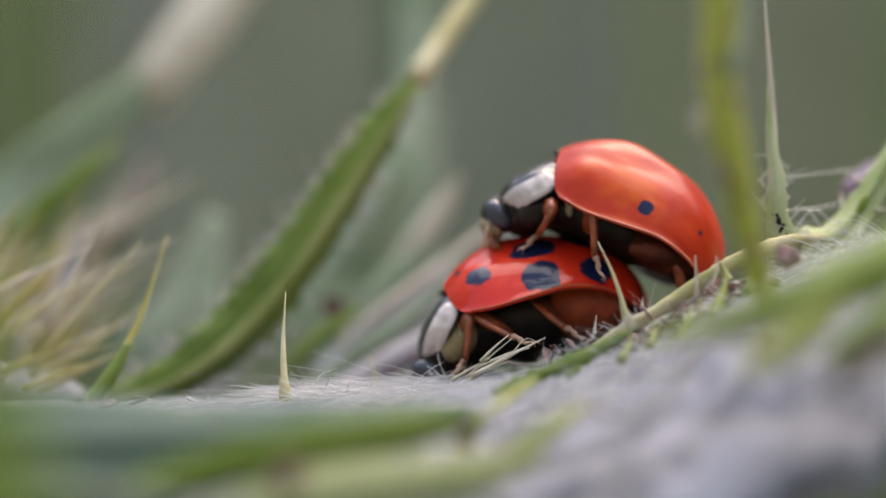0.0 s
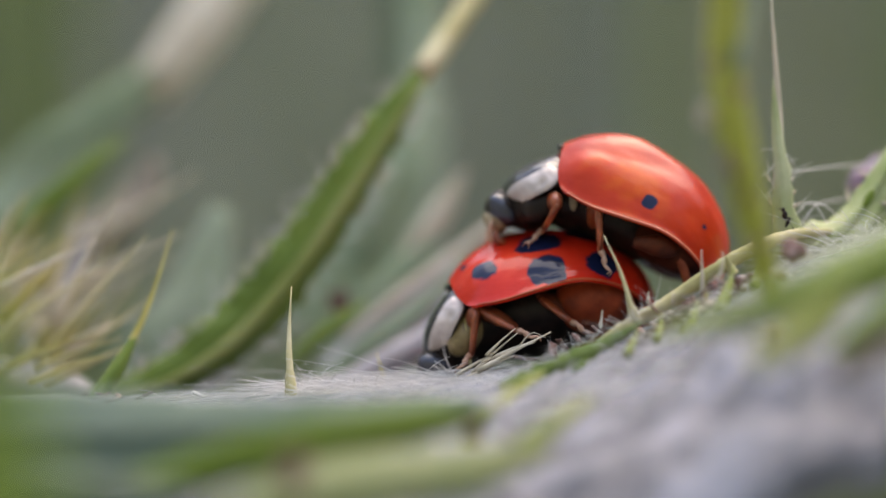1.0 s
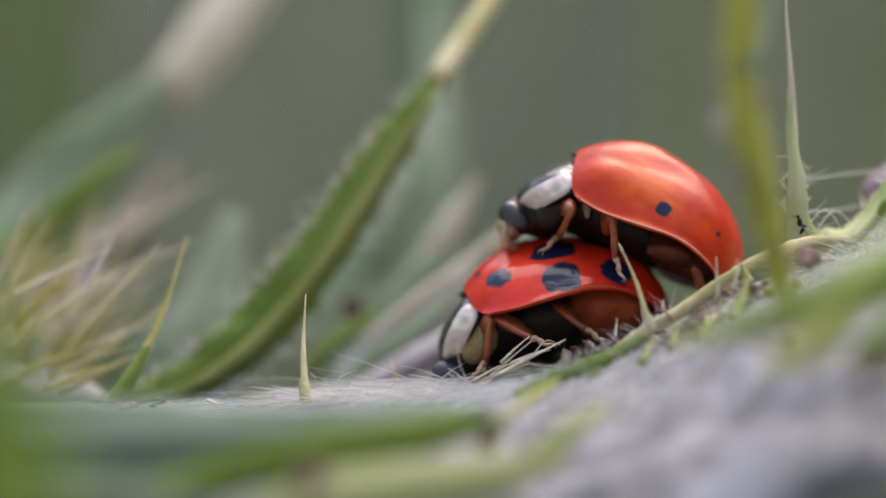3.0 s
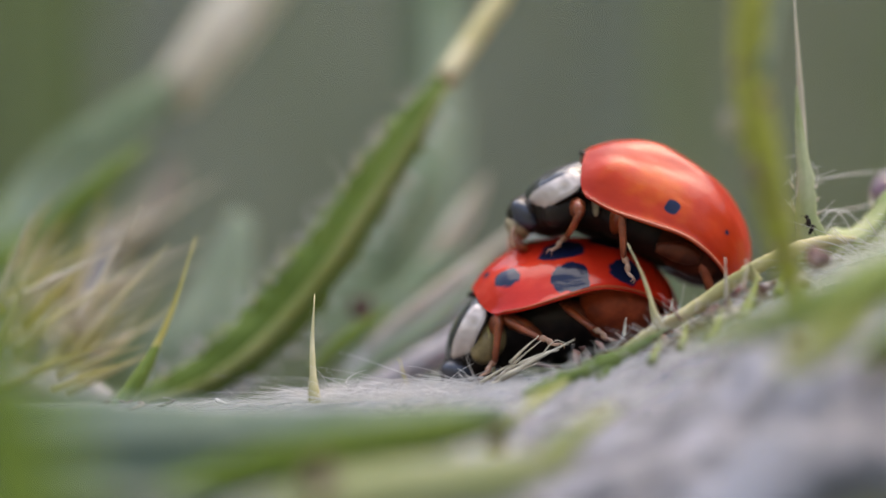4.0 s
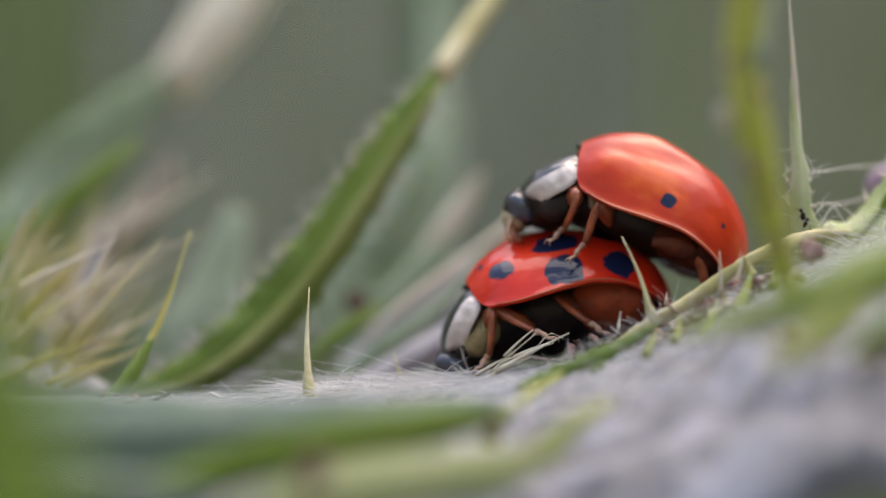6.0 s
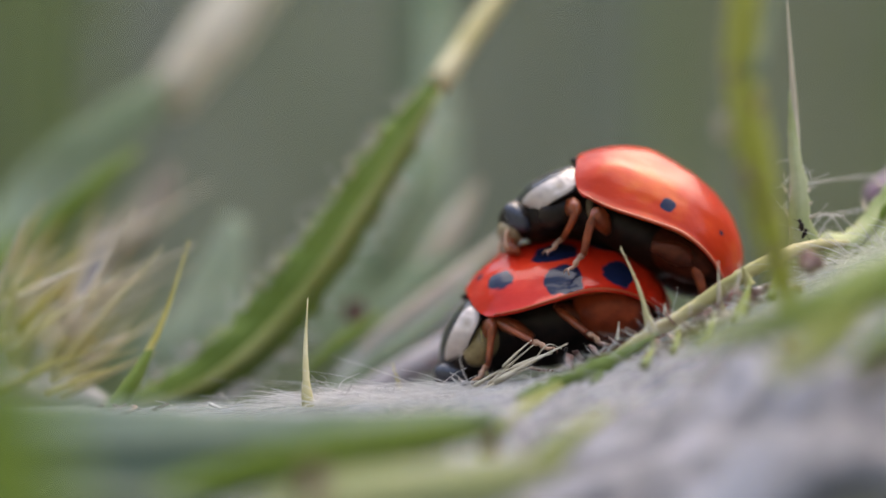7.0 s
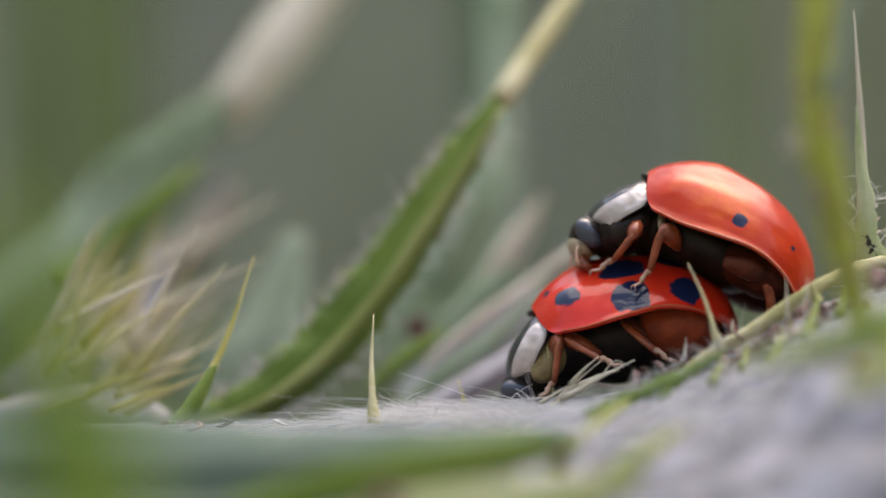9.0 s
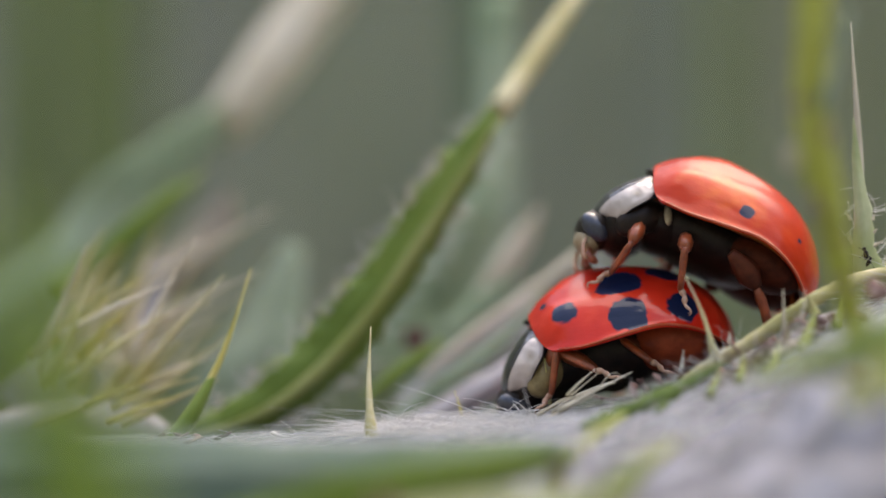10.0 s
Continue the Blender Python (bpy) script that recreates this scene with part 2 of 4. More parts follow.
def tube(bm, pts, radii, n=10, sides=8, wobble=0.0, flat=1.0, seed=0):
    """A tapered tube in millimetres along pts; flat squeezes it in depth (y)."""
    line = curve_pts(pts, n)
    rings = []
    up = Vector((0.31, 0.95, 0.1))
    for i, c in enumerate(line):
        d = (line[min(i + 1, n)] - line[max(i - 1, 0)]).normalized()
        u = d.cross(up).normalized()
        w = u.cross(d).normalized()
        r = lerp_list(radii, i / n)
        ring = []
        for k in range(sides):
            a = 2 * math.pi * k / sides
            rr = r * (1 + wobble * noise.noise(Vector((i * 0.7 + seed * 9.1, k * 1.3, seed))))
            ring.append(bm.verts.new((c + u * math.cos(a) * rr + w * math.sin(a) * rr * flat) * MM))
        rings.append(ring)
    for a, b in zip(rings, rings[1:]):
        for k in range(sides):
            bm.faces.new((a[k], a[(k + 1) % sides], b[(k + 1) % sides], b[k]))
    bm.faces.new(rings[0][::-1])
    bm.faces.new(rings[-1])
    return rings


def spine_bm(base, tip, r=0.12, bend=(0, 0, 0), n=8):
    bm = bmesh.new()
    b, t = Vector(base), Vector(tip)
    mid = (b + t) / 2 + Vector(bend)
    tube(bm, [b, mid, t], [r, r * 0.85, r * 0.6, r * 0.3, 0.012], n, 8, 0.06)
    return bm


def lobe_bm(pts, widths, side=(0, 0, 1), thick=0.25, cup=0.25, n=26, across=10, ragged=0.12, seed=0):
    """A leaf lobe: a ribbon with thickness, a raised midrib, cupped halves and an uneven margin."""
    bm = bmesh.new()
    line = curve_pts(pts, n)
    s0 = Vector(side)
    top, bot = [], []
    for i, c in enumerate(line):
        d = (line[min(i + 1, n)] - line[max(i - 1, 0)]).normalized()
        w = (s0 - d * s0.dot(d)).normalized()
        nrm = d.cross(w).normalized()
        if nrm.y > 0:
            nrm = -nrm
        hw = lerp_list(widths, i / n)
        ra, rb = [], []
        for k in range(across + 1):
            q = 2 * k / across - 1
            e = hw * (1 + ragged * noise.noise(Vector((i * 0.55, q * 3 + 5, seed * 7.7))))
            lift = cup * hw * q * q - 0.10 * hw * math.exp(-(q / 0.16) ** 2)
            pnt = c + w * q * e - nrm * lift
            tk = thick * (1 - 0.75 * q * q) * min(1, hw / 0.3)
            ra.append(bm.verts.new((pnt + nrm * tk / 2) * MM))
            rb.append(bm.verts.new((pnt - nrm * tk / 2) * MM))
        top.append(ra)
        bot.append(rb)
    for A, flip in ((top, False), (bot, True)):
        for r0, r1 in zip(A, A[1:]):
            for k in range(across):
                f = (r0[k], r0[k + 1], r1[k + 1], r1[k])
                bm.faces.new(f[::-1] if flip else f)
    for r0, r1, q0, q1 in zip(top, top[1:], bot, bot[1:]):
        for k in (0, across):
            bm.faces.new((r0[k], r1[k], q1[k], q0[k]))
    for r, q in ((top[0], bot[0]), (top[-1], bot[-1])):
        for k in range(across):
            bm.faces.new((r[k], r[k + 1], q[k + 1], q[k]))
    return bm


def ellipsoid_bm(c, r, m=None, useg=20, vseg=14, squash=None):
    bm = bmesh.new()
    bmesh.ops.create_uvsphere(bm, u_segments=useg, v_segments=vseg, radius=1.0)
    for v in bm.verts:
        p = v.co.copy()
        if squash:
            p = squash(p)
        p = Vector((p.x * r[0], p.y * r[1], p.z * r[2]))
        if m is not None:
            p = m @ p
        v.co = (p + Vector(c)) * MM
    return bm


# ---- ground and distance ----
def ground():
    bm = bmesh.new()
    xs = [-60, -20, -8, -4, -2, -1.2, -0.8, -0.5, -0.3, -0.15, 0, 0.15, 0.3, 0.5, 0.8, 1.2, 2, 4, 8, 20, 60]
    ys = [-60, -20, -8, -4, -2, -1, -0.6, -0.3, 0, 0.15, 0.3, 0.45, 0.6, 0.8, 1.0, 1.3, 1.8, 2.5, 4, 8, 20, 60]
    grid = []
    for y in ys:
        row = []
        for x in xs:
            # added banks, partly out of view, keep low sky out of the shell reflections
            sky_bank = 1.25 * max(0.0, min(1.0, (math.hypot(x, y) - 0.35) / 1.3))
            row.append(bm.verts.new((x, y, -0.075 + sky_bank + 0.02 * noise.noise(Vector((x * 2, y * 2, 0))))))
        grid.append(row)
    for a, b in zip(grid, grid[1:]):
        for k in range(len(xs) - 1):
            bm.faces.new((a[k], a[k + 1], b[k + 1], b[k]))
    return tagged(part("ground", bm, M_SOIL), "grey-green mossy meadow soil with high banks added all round to cut low sky light", "ground", kind="structure")


ground()


def meadow():
    """Far grass, thick enough to close the view behind the thistle, and an added ring round the whole set."""
    for name, mt, count, seed in (("meadow_grass", M_GRASS, 1600, 3), ("fresh_grass", M_GRASS_G, 300, 4)):
        rnd = random.Random(seed)
        verts, faces = [], []
        for _ in range(count):
            if _ % 3:
                y = rnd.uniform(0.16, 0.75)
                x = rnd.uniform(-1, 1) * (0.06 + 0.25 * y)
            else:
                # added ring, mostly out of view, that dulls the horizon in reflections
                a, d = rnd.uniform(0, 6.283), rnd.uniform(0.4, 0.9)
                x, y = d * math.cos(a), d * math.sin(a)
            z0 = -0.08 + 1.25 * max(0.0, min(1.0, (math.hypot(x, y) - 0.35) / 1.3))
            h, w = rnd.uniform(0.09, 0.15), rnd.uniform(0.0015, 0.004)
            lx, ly = rnd.gauss(0, 0.03), rnd.gauss(0, 0.03)
            b = len(verts)
            for i in range(6):
                s = i / 5
                cx, cy, cz = x + lx * s * s, y + ly * s * s, z0 + h * s
                ww = w * (1 - s) ** 0.6 + 0.0002
                verts += [(cx - ww, cy, cz), (cx + ww * 0.2, cy - ww * 0.5, cz), (cx + ww, cy, cz)]
            for i in range(5):
                k = b + 3 * i
                faces += [(k, k + 1, k + 4, k + 3), (k + 1, k + 2, k + 5, k + 4)]
        me = bpy.data.meshes.new(name)
        me.from_pydata(verts, [], faces)
        me.materials.append(mt)
        tagged(new(name, me), "blurred grey-green meadow grass behind the thistle, with an added unseen ring all round", "grass", kind="stuff")


meadow()

# ---- the thistle leaf that carries the beetles ----
RIDGE = [(-15.75, 0, -3.95), (-10.89, 0, -3.95), (-6.72, 0, -3.86), (-3.94, 0, -3.65), (-0.75, 0, -3.43), (1.61, 0, -3.11), (4.39, 0, -2.38), (7.17, 0, -0.89), (10.89, 0, 0.22), (15.5, 0, 1.4)]


def ridge_z(x):
    for a, b in zip(RIDGE, RIDGE[1:]):
        if x <= b[0] or b is RIDGE[-1]:
            t = (x - a[0]) / (b[0] - a[0])
            return a[2] + (b[2] - a[2]) * t
    return 0.0


def bed_z(x, y):
    """Height of the woolly leaf face: a crest under the beetles, falling towards the viewer and, less, behind."""
    z = ridge_z(x)
    if y < -1.5:
        d = -1.5 - y
        z -= 0.10 * d + 0.012 * d * d
    elif y > 3:
        z -= 0.10 * (y - 3)
    lump = 0.12 + 0.7 * max(0.0, min(1.0, (-y - 4) / 6))
    return z + lump * noise.noise(Vector((x * 0.55, y * 0.5, 3.0))) + 0.6 * lump * noise.noise(Vector((x * 1.5, y * 1.3, 1.0)))


def leaf_bed():
    root = empty("thistle_leaf")
    tagged(root, "woolly grey-green thistle leaf with pale spines and cobweb hairs", "leaf")
    bm = bmesh.new()
    nx, ny = 110, 60
    g = [[bm.verts.new(Vector((-17 + 34 * i / nx, -17 + 30 * j / ny, bed_z(-17 + 34 * i / nx, -17 + 30 * j / ny))) * MM) for i in range(nx + 1)] for j in range(ny + 1)]
    for a, b in zip(g, g[1:]):
        for i in range(nx):
            bm.faces.new((a[i], a[i + 1], b[i + 1], b[i]))
    ret = bmesh.ops.extrude_face_region(bm, geom=bm.faces[:])
    for v in ret["geom"]:
        if isinstance(v, bmesh.types.BMVert):
            v.co.z -= 0.9 * MM
    part("blade", bm, M_WOOL, root, "grey-lilac woolly leaf face")
    # pale margin that runs up in front of the beetles
    bm = bmesh.new()
    tube(bm, [(3.64, -3, -2.34), (4.33, -2.8, -1.97), (5.16, -2.6, -1.54), (6.06, -2.4, -0.95), (7.1, -2.2, -0.29), (8.34, -0.5, 0.18), (9.73, 1, 0.29)], [0.03, 0.12, 0.17, 0.17, 0.19, 0.17, 0.17, 0.14, 0.06], 60, 12, 0.3, 0.75, 2)
    part("margin", bm, M_MARGIN, root, "pale lime leaf margin")
    for base, tip, r, mt in (((4.54, -4.2, -2.05), (4.26, -4.8, -2.7), 0.16, M_LIME), ((5.11, -4.2, -1.69), (4.96, -4.8, -2.36), 0.14, M_LIME), ((6, -4, -1.35), (5.64, -4.6, -2.29), 0.2, M_LIME), ((6.9, -3.6, -0.53), (6.5, -4.2, -1.62), 0.22, M_LIME),
                             ((6.51, -3.8, -0.87), (6.6, -3.7, -0.19), 0.07, M_BONE), ((5.39, -4, -1.48), (5.34, -4, -1.08), 0.05, M_BONE), ((7.46, -3.2, -0.26), (7.33, -3.8, -1.08), 0.16, M_FRESH), ((3.48, -4.4, -2.59), (3.01, -4.8, -3.08), 0.14, M_LEAF)):
        a, b = (tip, base) if mt in (M_LIME, M_FRESH, M_LEAF) else (base, tip)
        part("prickle", spine_bm(a, b, r * 0.8, (0.05, 0, 0.03), 8), mt, root)
    bm = lobe_bm([(1.19, -5, -3.43), (1.84, -5, -3.21), (2.59, -4.8, -2.92), (3.34, -4.6, -2.62), (4.09, -4.4, -2.23), (4.64, -4.2, -1.89)], [0.08, 0.19, 0.17, 0.19, 0.12, 0.04], (0.3, 0.2, 1), 0.12, 0.2, 50, 8, 0.55, 5)
    part("vein", bm, M_MOTTLE, root, "green vein beside the margin")
    return root


BED = leaf_bed()


def bed_spine(base, tip, r, mt=M_SPINE, bend=(0, 0, 0)):
    part("spine", spine_bm(base, tip, r, bend), mt, BED)


bed_spine((-3.83, -2.2, -3.76), (-3.85, -1.2, -1.06), 0.11, M_SPINE, (-0.06, 0, 0))
bed_spine((-8.84, 0.8, -4.1), (-6.83, 1.6, 0.35), 0.14, M_SPINE_Y, (0.22, 0, -0.1))
for base, tip, r, bend, foot, mt in (((-3.83, -2.2, -3.76), (-3.85, -1.2, -1.06), 0.17, (-0.06, 0, 0), 0.3, M_MARGIN), ((-8.84, 0.8, -4.1), (-6.83, 1.6, 0.35), 0.26, (0.22, 0, -0.1), 0.42, M_BLADE)):
    a, b, c = Vector(base), Vector(tip), Vector(bend)
    bm = bmesh.new()
    tube(bm, [a + Vector((0, 0, -0.3))] + [a.lerp(b, s) + c * (4 * s * (1 - s)) for s in (0.0, foot * 0.35, foot * 0.7, foot)], [r, r, r * 0.95, r * 0.82, r * 0.62, r * 0.34], 18, 9, 0.12)
    part("spine_base", bm, mt, BED, "swollen green foot of a spine")
bed_spine((4.49, -2.8, -1.74), (3.76, -2.6, 0.18), 0.07, M_SPINE, (0.03, 0, 0.1))
bed_spine((6.16, -3, -1.52), (6.12, -2.9, -0.15), 0.085, M_BONE)
bed_spine((3.68, -2.4, -2.07), (3.73, -2.4, -1.63), 0.05, M_BONE)
bed_spine((4.83, -2.4, -1.47), (4.86, -2.4, -1.17), 0.05, M_BONE)
for base, tip, r in (((4.56, -2.75, -1.92), (4.3, -2.75, -1.25), 0.2), ((6.2, -3.0, -1.62), (6.15, -2.95, -0.9), 0.17), ((6.9, -2.6, -0.75), (6.72, -2.7, -0.3), 0.15)):
    bm = bmesh.new()
    tube(bm, [base, (Vector(base) + Vector(tip)) / 2, tip], [r, r * 0.7, r * 0.42, 0.03], 10, 9, 0.15, 0.8)
    part("spine_base", bm, M_MARGIN, BED, "flared straw-yellow foot of a margin spine")
bed_spine((-1.56, 1, -3.48), (-1.8, 1, -2.67), 0.05, M_SPINE_Y)
part("spine_base", lobe_bm([(8.45, 0.2, -0.26), (8.27, 0.2, 0.71), (8.2, 0.2, 1.82), (8.07, 0.35, 2.94), (8.02, 0.5, 4.05)], [0.46, 0.31, 0.21, 0.11, 0.04], (1, 0, 0.2), 0.3, 0.2, 26, 8, 0.3, 8), M_WING, BED, "pale green winged base of the tall spine")
bed_spine((8.13, 0.5, 0.01), (7.92, 0.5, 6.4), 0.18, M_BONE, (0.1, 0, 0))
for base, tip in (((8.45, 0.2, 0.88), (8.71, 0.1, 1.04)), ((8.48, 0.2, 1.24), (8.56, 0.1, 1.32)), ((7.9, 0.2, 1.54), (7.75, 0.1, 1.76)), ((8.45, 0.2, 1.54), (8.49, 0.2, 1.68)), ((7.92, 0.2, 0.96), (7.82, 0.1, 1.26))):
    bed_spine(base, tip, 0.045, M_BONE)


# ---- beetles ----
A_LEN, B_WID, H_TOP = 2.75, 2.25, 2.11


def shell_w(x):
    return B_WID * max(0.0, 1 - abs(x / A_LEN) ** 2.5) ** 0.5


def shell_h(x):
    q = (x - 0.25) / (3.0 if x < 0.25 else 2.42)
    return H_TOP * max(0.0, 1 - abs(q) ** 2.3) ** 0.55


def rim_z(x):
    """The rim dips under the shoulder, arches over the hind leg and drops again towards the tail."""
    return 0.13 * math.exp(-((x + 0.9) / 0.75) ** 2) - 0.13 * math.exp(-((x - 1.1) / 0.8) ** 2) - 0.38 * math.exp(-((x + 2.75) / 0.7) ** 2)


def shell_pt(x, th):
    c, s = math.cos(th), math.sin(th)
    y = shell_w(x) * c
    z = shell_h(x) * (1 - abs(c) ** 2.4) ** 0.85
    if th < 0.22 or th > math.pi - 0.22:
        e = min(th, math.pi - th) / 0.22
        y += (0.07 if c > 0 else -0.07) * (1 - e) ** 1.5
    z += rim_z(x) * (1 - s) ** 2
    return Vector((x, y, z))


def rise(x, z):
    """The angle round the shell at which it stands z high."""
    lo, hi = 0.0, math.pi / 2
    for _ in range(30):
        mid = (lo + hi) / 2
        lo, hi = (mid, hi) if shell_pt(x, mid).z < z else (lo, mid)
    return lo


def spot(x, z, r, sx=1.0, side=1):
    th = rise(x, z)
    p = shell_pt(x, th if side > 0 else math.pi - th)
    return (p.x, p.y, p.z, r, sx)


def elytron_bm(side):
    bm = bmesh.new()
    nu, nv = 48, 28
    rows = []
    for i in range(nu + 1):
        e = 0.5 - 0.5 * math.cos(math.pi * i / nu)
        row = []
        for k in range(nv + 1):
            th = (math.pi / 2 - 0.012) * (k / nv) ** 1.25
            front = 1.66 + 0.66 * math.sin(th) ** 0.5 - 0.08 * math.sin(th) ** 6
            x = max(-A_LEN + (front + A_LEN) * e, -A_LEN + 0.004)
            p = shell_pt(x, th)
            near = max(0.0, (th - 1.42) / 0.15)
            p.z -= 0.05 * near ** 2
            hump = 0.10 * math.exp(-((p.x - 1.52) / 0.36) ** 2 - ((th - 0.62) / 0.26) ** 2)
            # groove and dents are deepened to band the highlight like a reflected tree line
            groove = 0.085 * math.exp(-((p.x - 0.7) / 1.4) ** 2 - ((th - 0.98 + 0.06 * p.x) / 0.15) ** 2)
            dent = 0.06 * noise.noise(Vector((p.x * 0.8 + 4.0, th * 3.6, 0.5))) + 0.012 * noise.noise(Vector((p.x * 3.0, th * 9.0, 2.5)))
            p += Vector((0.15, math.cos(th), math.sin(th))) * (hump - groove + dent * math.sin(th))
            if side < 0:
                p.y = -p.y
            row.append(bm.verts.new(p * MM))
        rows.append(row)
    for a, b in zip(rows, rows[1:]):
        for k in range(nv):
            bm.faces.new((a[k], a[k + 1], b[k + 1], b[k]))
    bmesh.ops.remove_doubles(bm, verts=bm.verts[:], dist=0.000004)
    return bm


def epipleuron_bm(side):
    """The inturned under-edge of a wing case."""
    bm = bmesh.new()
    rows = []
    for i in range(37):
        x = -2.72 + (1.6 + 2.72) * (i / 36)
        w = shell_w(x) + 0.05
        rear = max(0.0, min(1.0, (0.8 - x) / 1.6))
        inner = max(0.0, w - (0.55 + 0.55 * rear) * min(1.0, w / 1.4))
        bow = rim_z(x)
        row = [(x, w, 0.01 + bow), (x, (w + inner) / 2, 0.05 + bow), (x, inner, 0.16 + bow), (x, inner, 0.2 + bow), (x, (w + inner) / 2, 0.12 + bow), (x, w - 0.01, 0.05 + bow)]
        rows.append([bm.verts.new(Vector((a, b * side, c)) * MM) for a, b, c in row])
    for a, b in zip(rows, rows[1:]):
        for k in range(6):
            bm.faces.new((a[k], a[(k + 1) % 6], b[(k + 1) % 6], b[k]))
    return bm


def limb_bm(length, r0, r1, r2, n=8):
    bm = bmesh.new()
    tube(bm, [(0, 0, 0), (length * 0.5, 0, 0.04), (length, 0, 0)], [r0 * 0.6, r0, r1, r1, r2], n, 8, 0.05, 0.75)
    return bm


def tarsus_bm(length):
    bm = bmesh.new()
    tube(bm, [(0, 0, 0), (length * 0.35, 0, 0.03), (length * 0.7, 0, -0.02), (length, 0, 0.06)], [0.06, 0.1, 0.05, 0.09, 0.04, 0.05, 0.02], 14, 7, 0.1, 0.8)
    tube(bm, [(length * 0.95, 0.02, 0.05), (length * 1.08, 0.06, 0.06), (length * 1.16, 0.09, -0.03)], [0.03, 0.008], 5, 5)
    tube(bm, [(length * 0.95, -0.02, 0.05), (length * 1.08, -0.06, 0.06), (length * 1.16, -0.09, -0.03)], [0.03, 0.008], 5, 5)
    return bm


L_FEMUR, L_TIBIA, L_TARSUS = 1.12, 1.12, 0.62
HIPS = {"front": (1.95, 0.75, -0.42), "mid": (0.75, 1.05, -0.5), "hind": (-0.75, 1.05, -0.5)}


def ladybird(label, m_shell, m_epi, m_belly, m_rim, m_under, depth, bead, hips=HIPS):
    root = empty("ladybird")
    tagged(root, label, "ladybird", "pair of ladybirds")
    for side in (1, -1):
        e = part("elytron", elytron_bm(side), m_shell, root)
        so = e.modifiers.new("thickness", "SOLIDIFY")
        so.thickness, so.offset = 0.07 * MM, -1
        bm = bmesh.new()
        tube(bm, [shell_pt(-2.6 + 4.25 * i / 18, 0.02 if side > 0 else math.pi - 0.02) + Vector((0, 0.01 * side, -0.01)) for i in range(19)], [0.02, bead, bead, bead, 0.015], 60, 7)
        part("rim", bm, m_rim, root, "thin paler bead along the wing case edge")
        part("epipleuron", epipleuron_bm(side), m_epi, root, "orange-brown under-edge of the wing case")
    # abdomen and breast
    bm = ellipsoid_bm((0.3, 0, 0.0), (1.85, 1.42, depth), None, 28, 16, lambda p: Vector((p.x, p.y, max(p.z, -0.9))))
    for v in bm.verts:
        v.co.z -= 0.05 * MM * abs(math.sin(v.co.x / MM * 5.2)) if v.co.z < 0 else 0.0
    part("abdomen", bm, M_BLACK, root, "black segmented underside")
    for side in (1, -1):
        bm = ellipsoid_bm((-1.2, 0.78 * side, -0.02), (1.12, 0.92, 0.82 * depth), None, 26, 14, lambda p: Vector((p.x, p.y, p.z - 0.035 * abs(math.sin(p.x * 4.6)))))
        part("abdomen_flank", bm, m_belly, root, "dark red-brown flank of the underside")
    bm = ellipsoid_bm((1.6, 0, -0.2), (1.1, 1.25, 0.82 * depth))
    part("thorax", bm, M_BLACK, root)
    for side in (1, -1):
        bm = ellipsoid_bm((1.42, 1.22 * side, -0.12), (0.1, 0.1, 0.26), Matrix.Rotation(0.5, 3, "Y"), 12, 9)
        part("side_plate", bm, M_FACE, root, "small ivory plate on the side of the breast")
    # scutellum
    bm = ellipsoid_bm((2.12, 0, shell_h(2.12) - 0.3), (0.26, 0.22, 0.1))
    part("scutellum", bm, M_BLACK, root)
    # pronotum: a shield bent down over the neck
    bm = bmesh.new()
    rows = []
    for i in range(21):
        q = -1 + 2 * i / 20
        x = 0.86 * q
        hw = 1.5 * (1 - 0.35 * max(0.0, q + 0.1) ** 2.2 - 0.14 * max(0.0, -q) ** 3)
        ht = 1.03 * (1 - 0.30 * max(0.0, q) ** 2 - 0.10 * max(0.0, -q) ** 2)
        row = []
        for k in range(25):
            th = math.pi * k / 24
            c, sn = math.cos(th), math.sin(th)
            y = hw * abs(c) ** 0.85 * (1 if c >= 0 else -1)
            z = 0.16 + (ht - 0.16) * sn ** 0.85
            flare = max(0.0, 1 - min(th, math.pi - th) / 0.25)
            y += 0.06 * flare * (1 if c >= 0 else -1)
            row.append(bm.verts.new(Vector((x * (1 - 0.30 * (1 - sn) * (1 if q > 0 else 0.5)) - 0.06 * (1 - sn), y, z)) * MM))
        rows.append(row)
    for a, b in zip(rows, rows[1:]):
        for k in range(24):
            bm.faces.new((a[k], a[k + 1], b[k + 1], b[k]))
    shield = pose(2.05 * MM, 0, -0.42 * MM, 0, 55, 0)
    pro = part("pronotum", bm, M_PRONOTUM, root, "black shield with ivory side patches")
    so = pro.modifiers.new("thickness", "SOLIDIFY")
    so.thickness, so.offset = 0.09 * MM, -1
    pro.matrix_basis = shield
    nk = part("neck", ellipsoid_bm((0.15, 0, 0.12), (0.85, 1.15, 0.66)), M_BLACK, root)
    nk.matrix_basis = shield
    for side in (1, -1):
        up = part("under_plate", ellipsoid_bm((0.0, 1.0 * side, -0.06), (0.66, 0.4, 0.42), None, 18, 12), m_under, root, "smooth plate under the shield's edge")
        up.matrix_basis = shield
    # head with eyes, pale face, mouth parts and feelers
    hd = part("head", ellipsoid_bm((0, 0, 0), (0.52, 0.78, 0.5), None, 22, 16), M_BLACK, root)
    hd.matrix_basis = shield @ pose(0.86 * MM, 0, 0.34 * MM, 0, 12, 0)
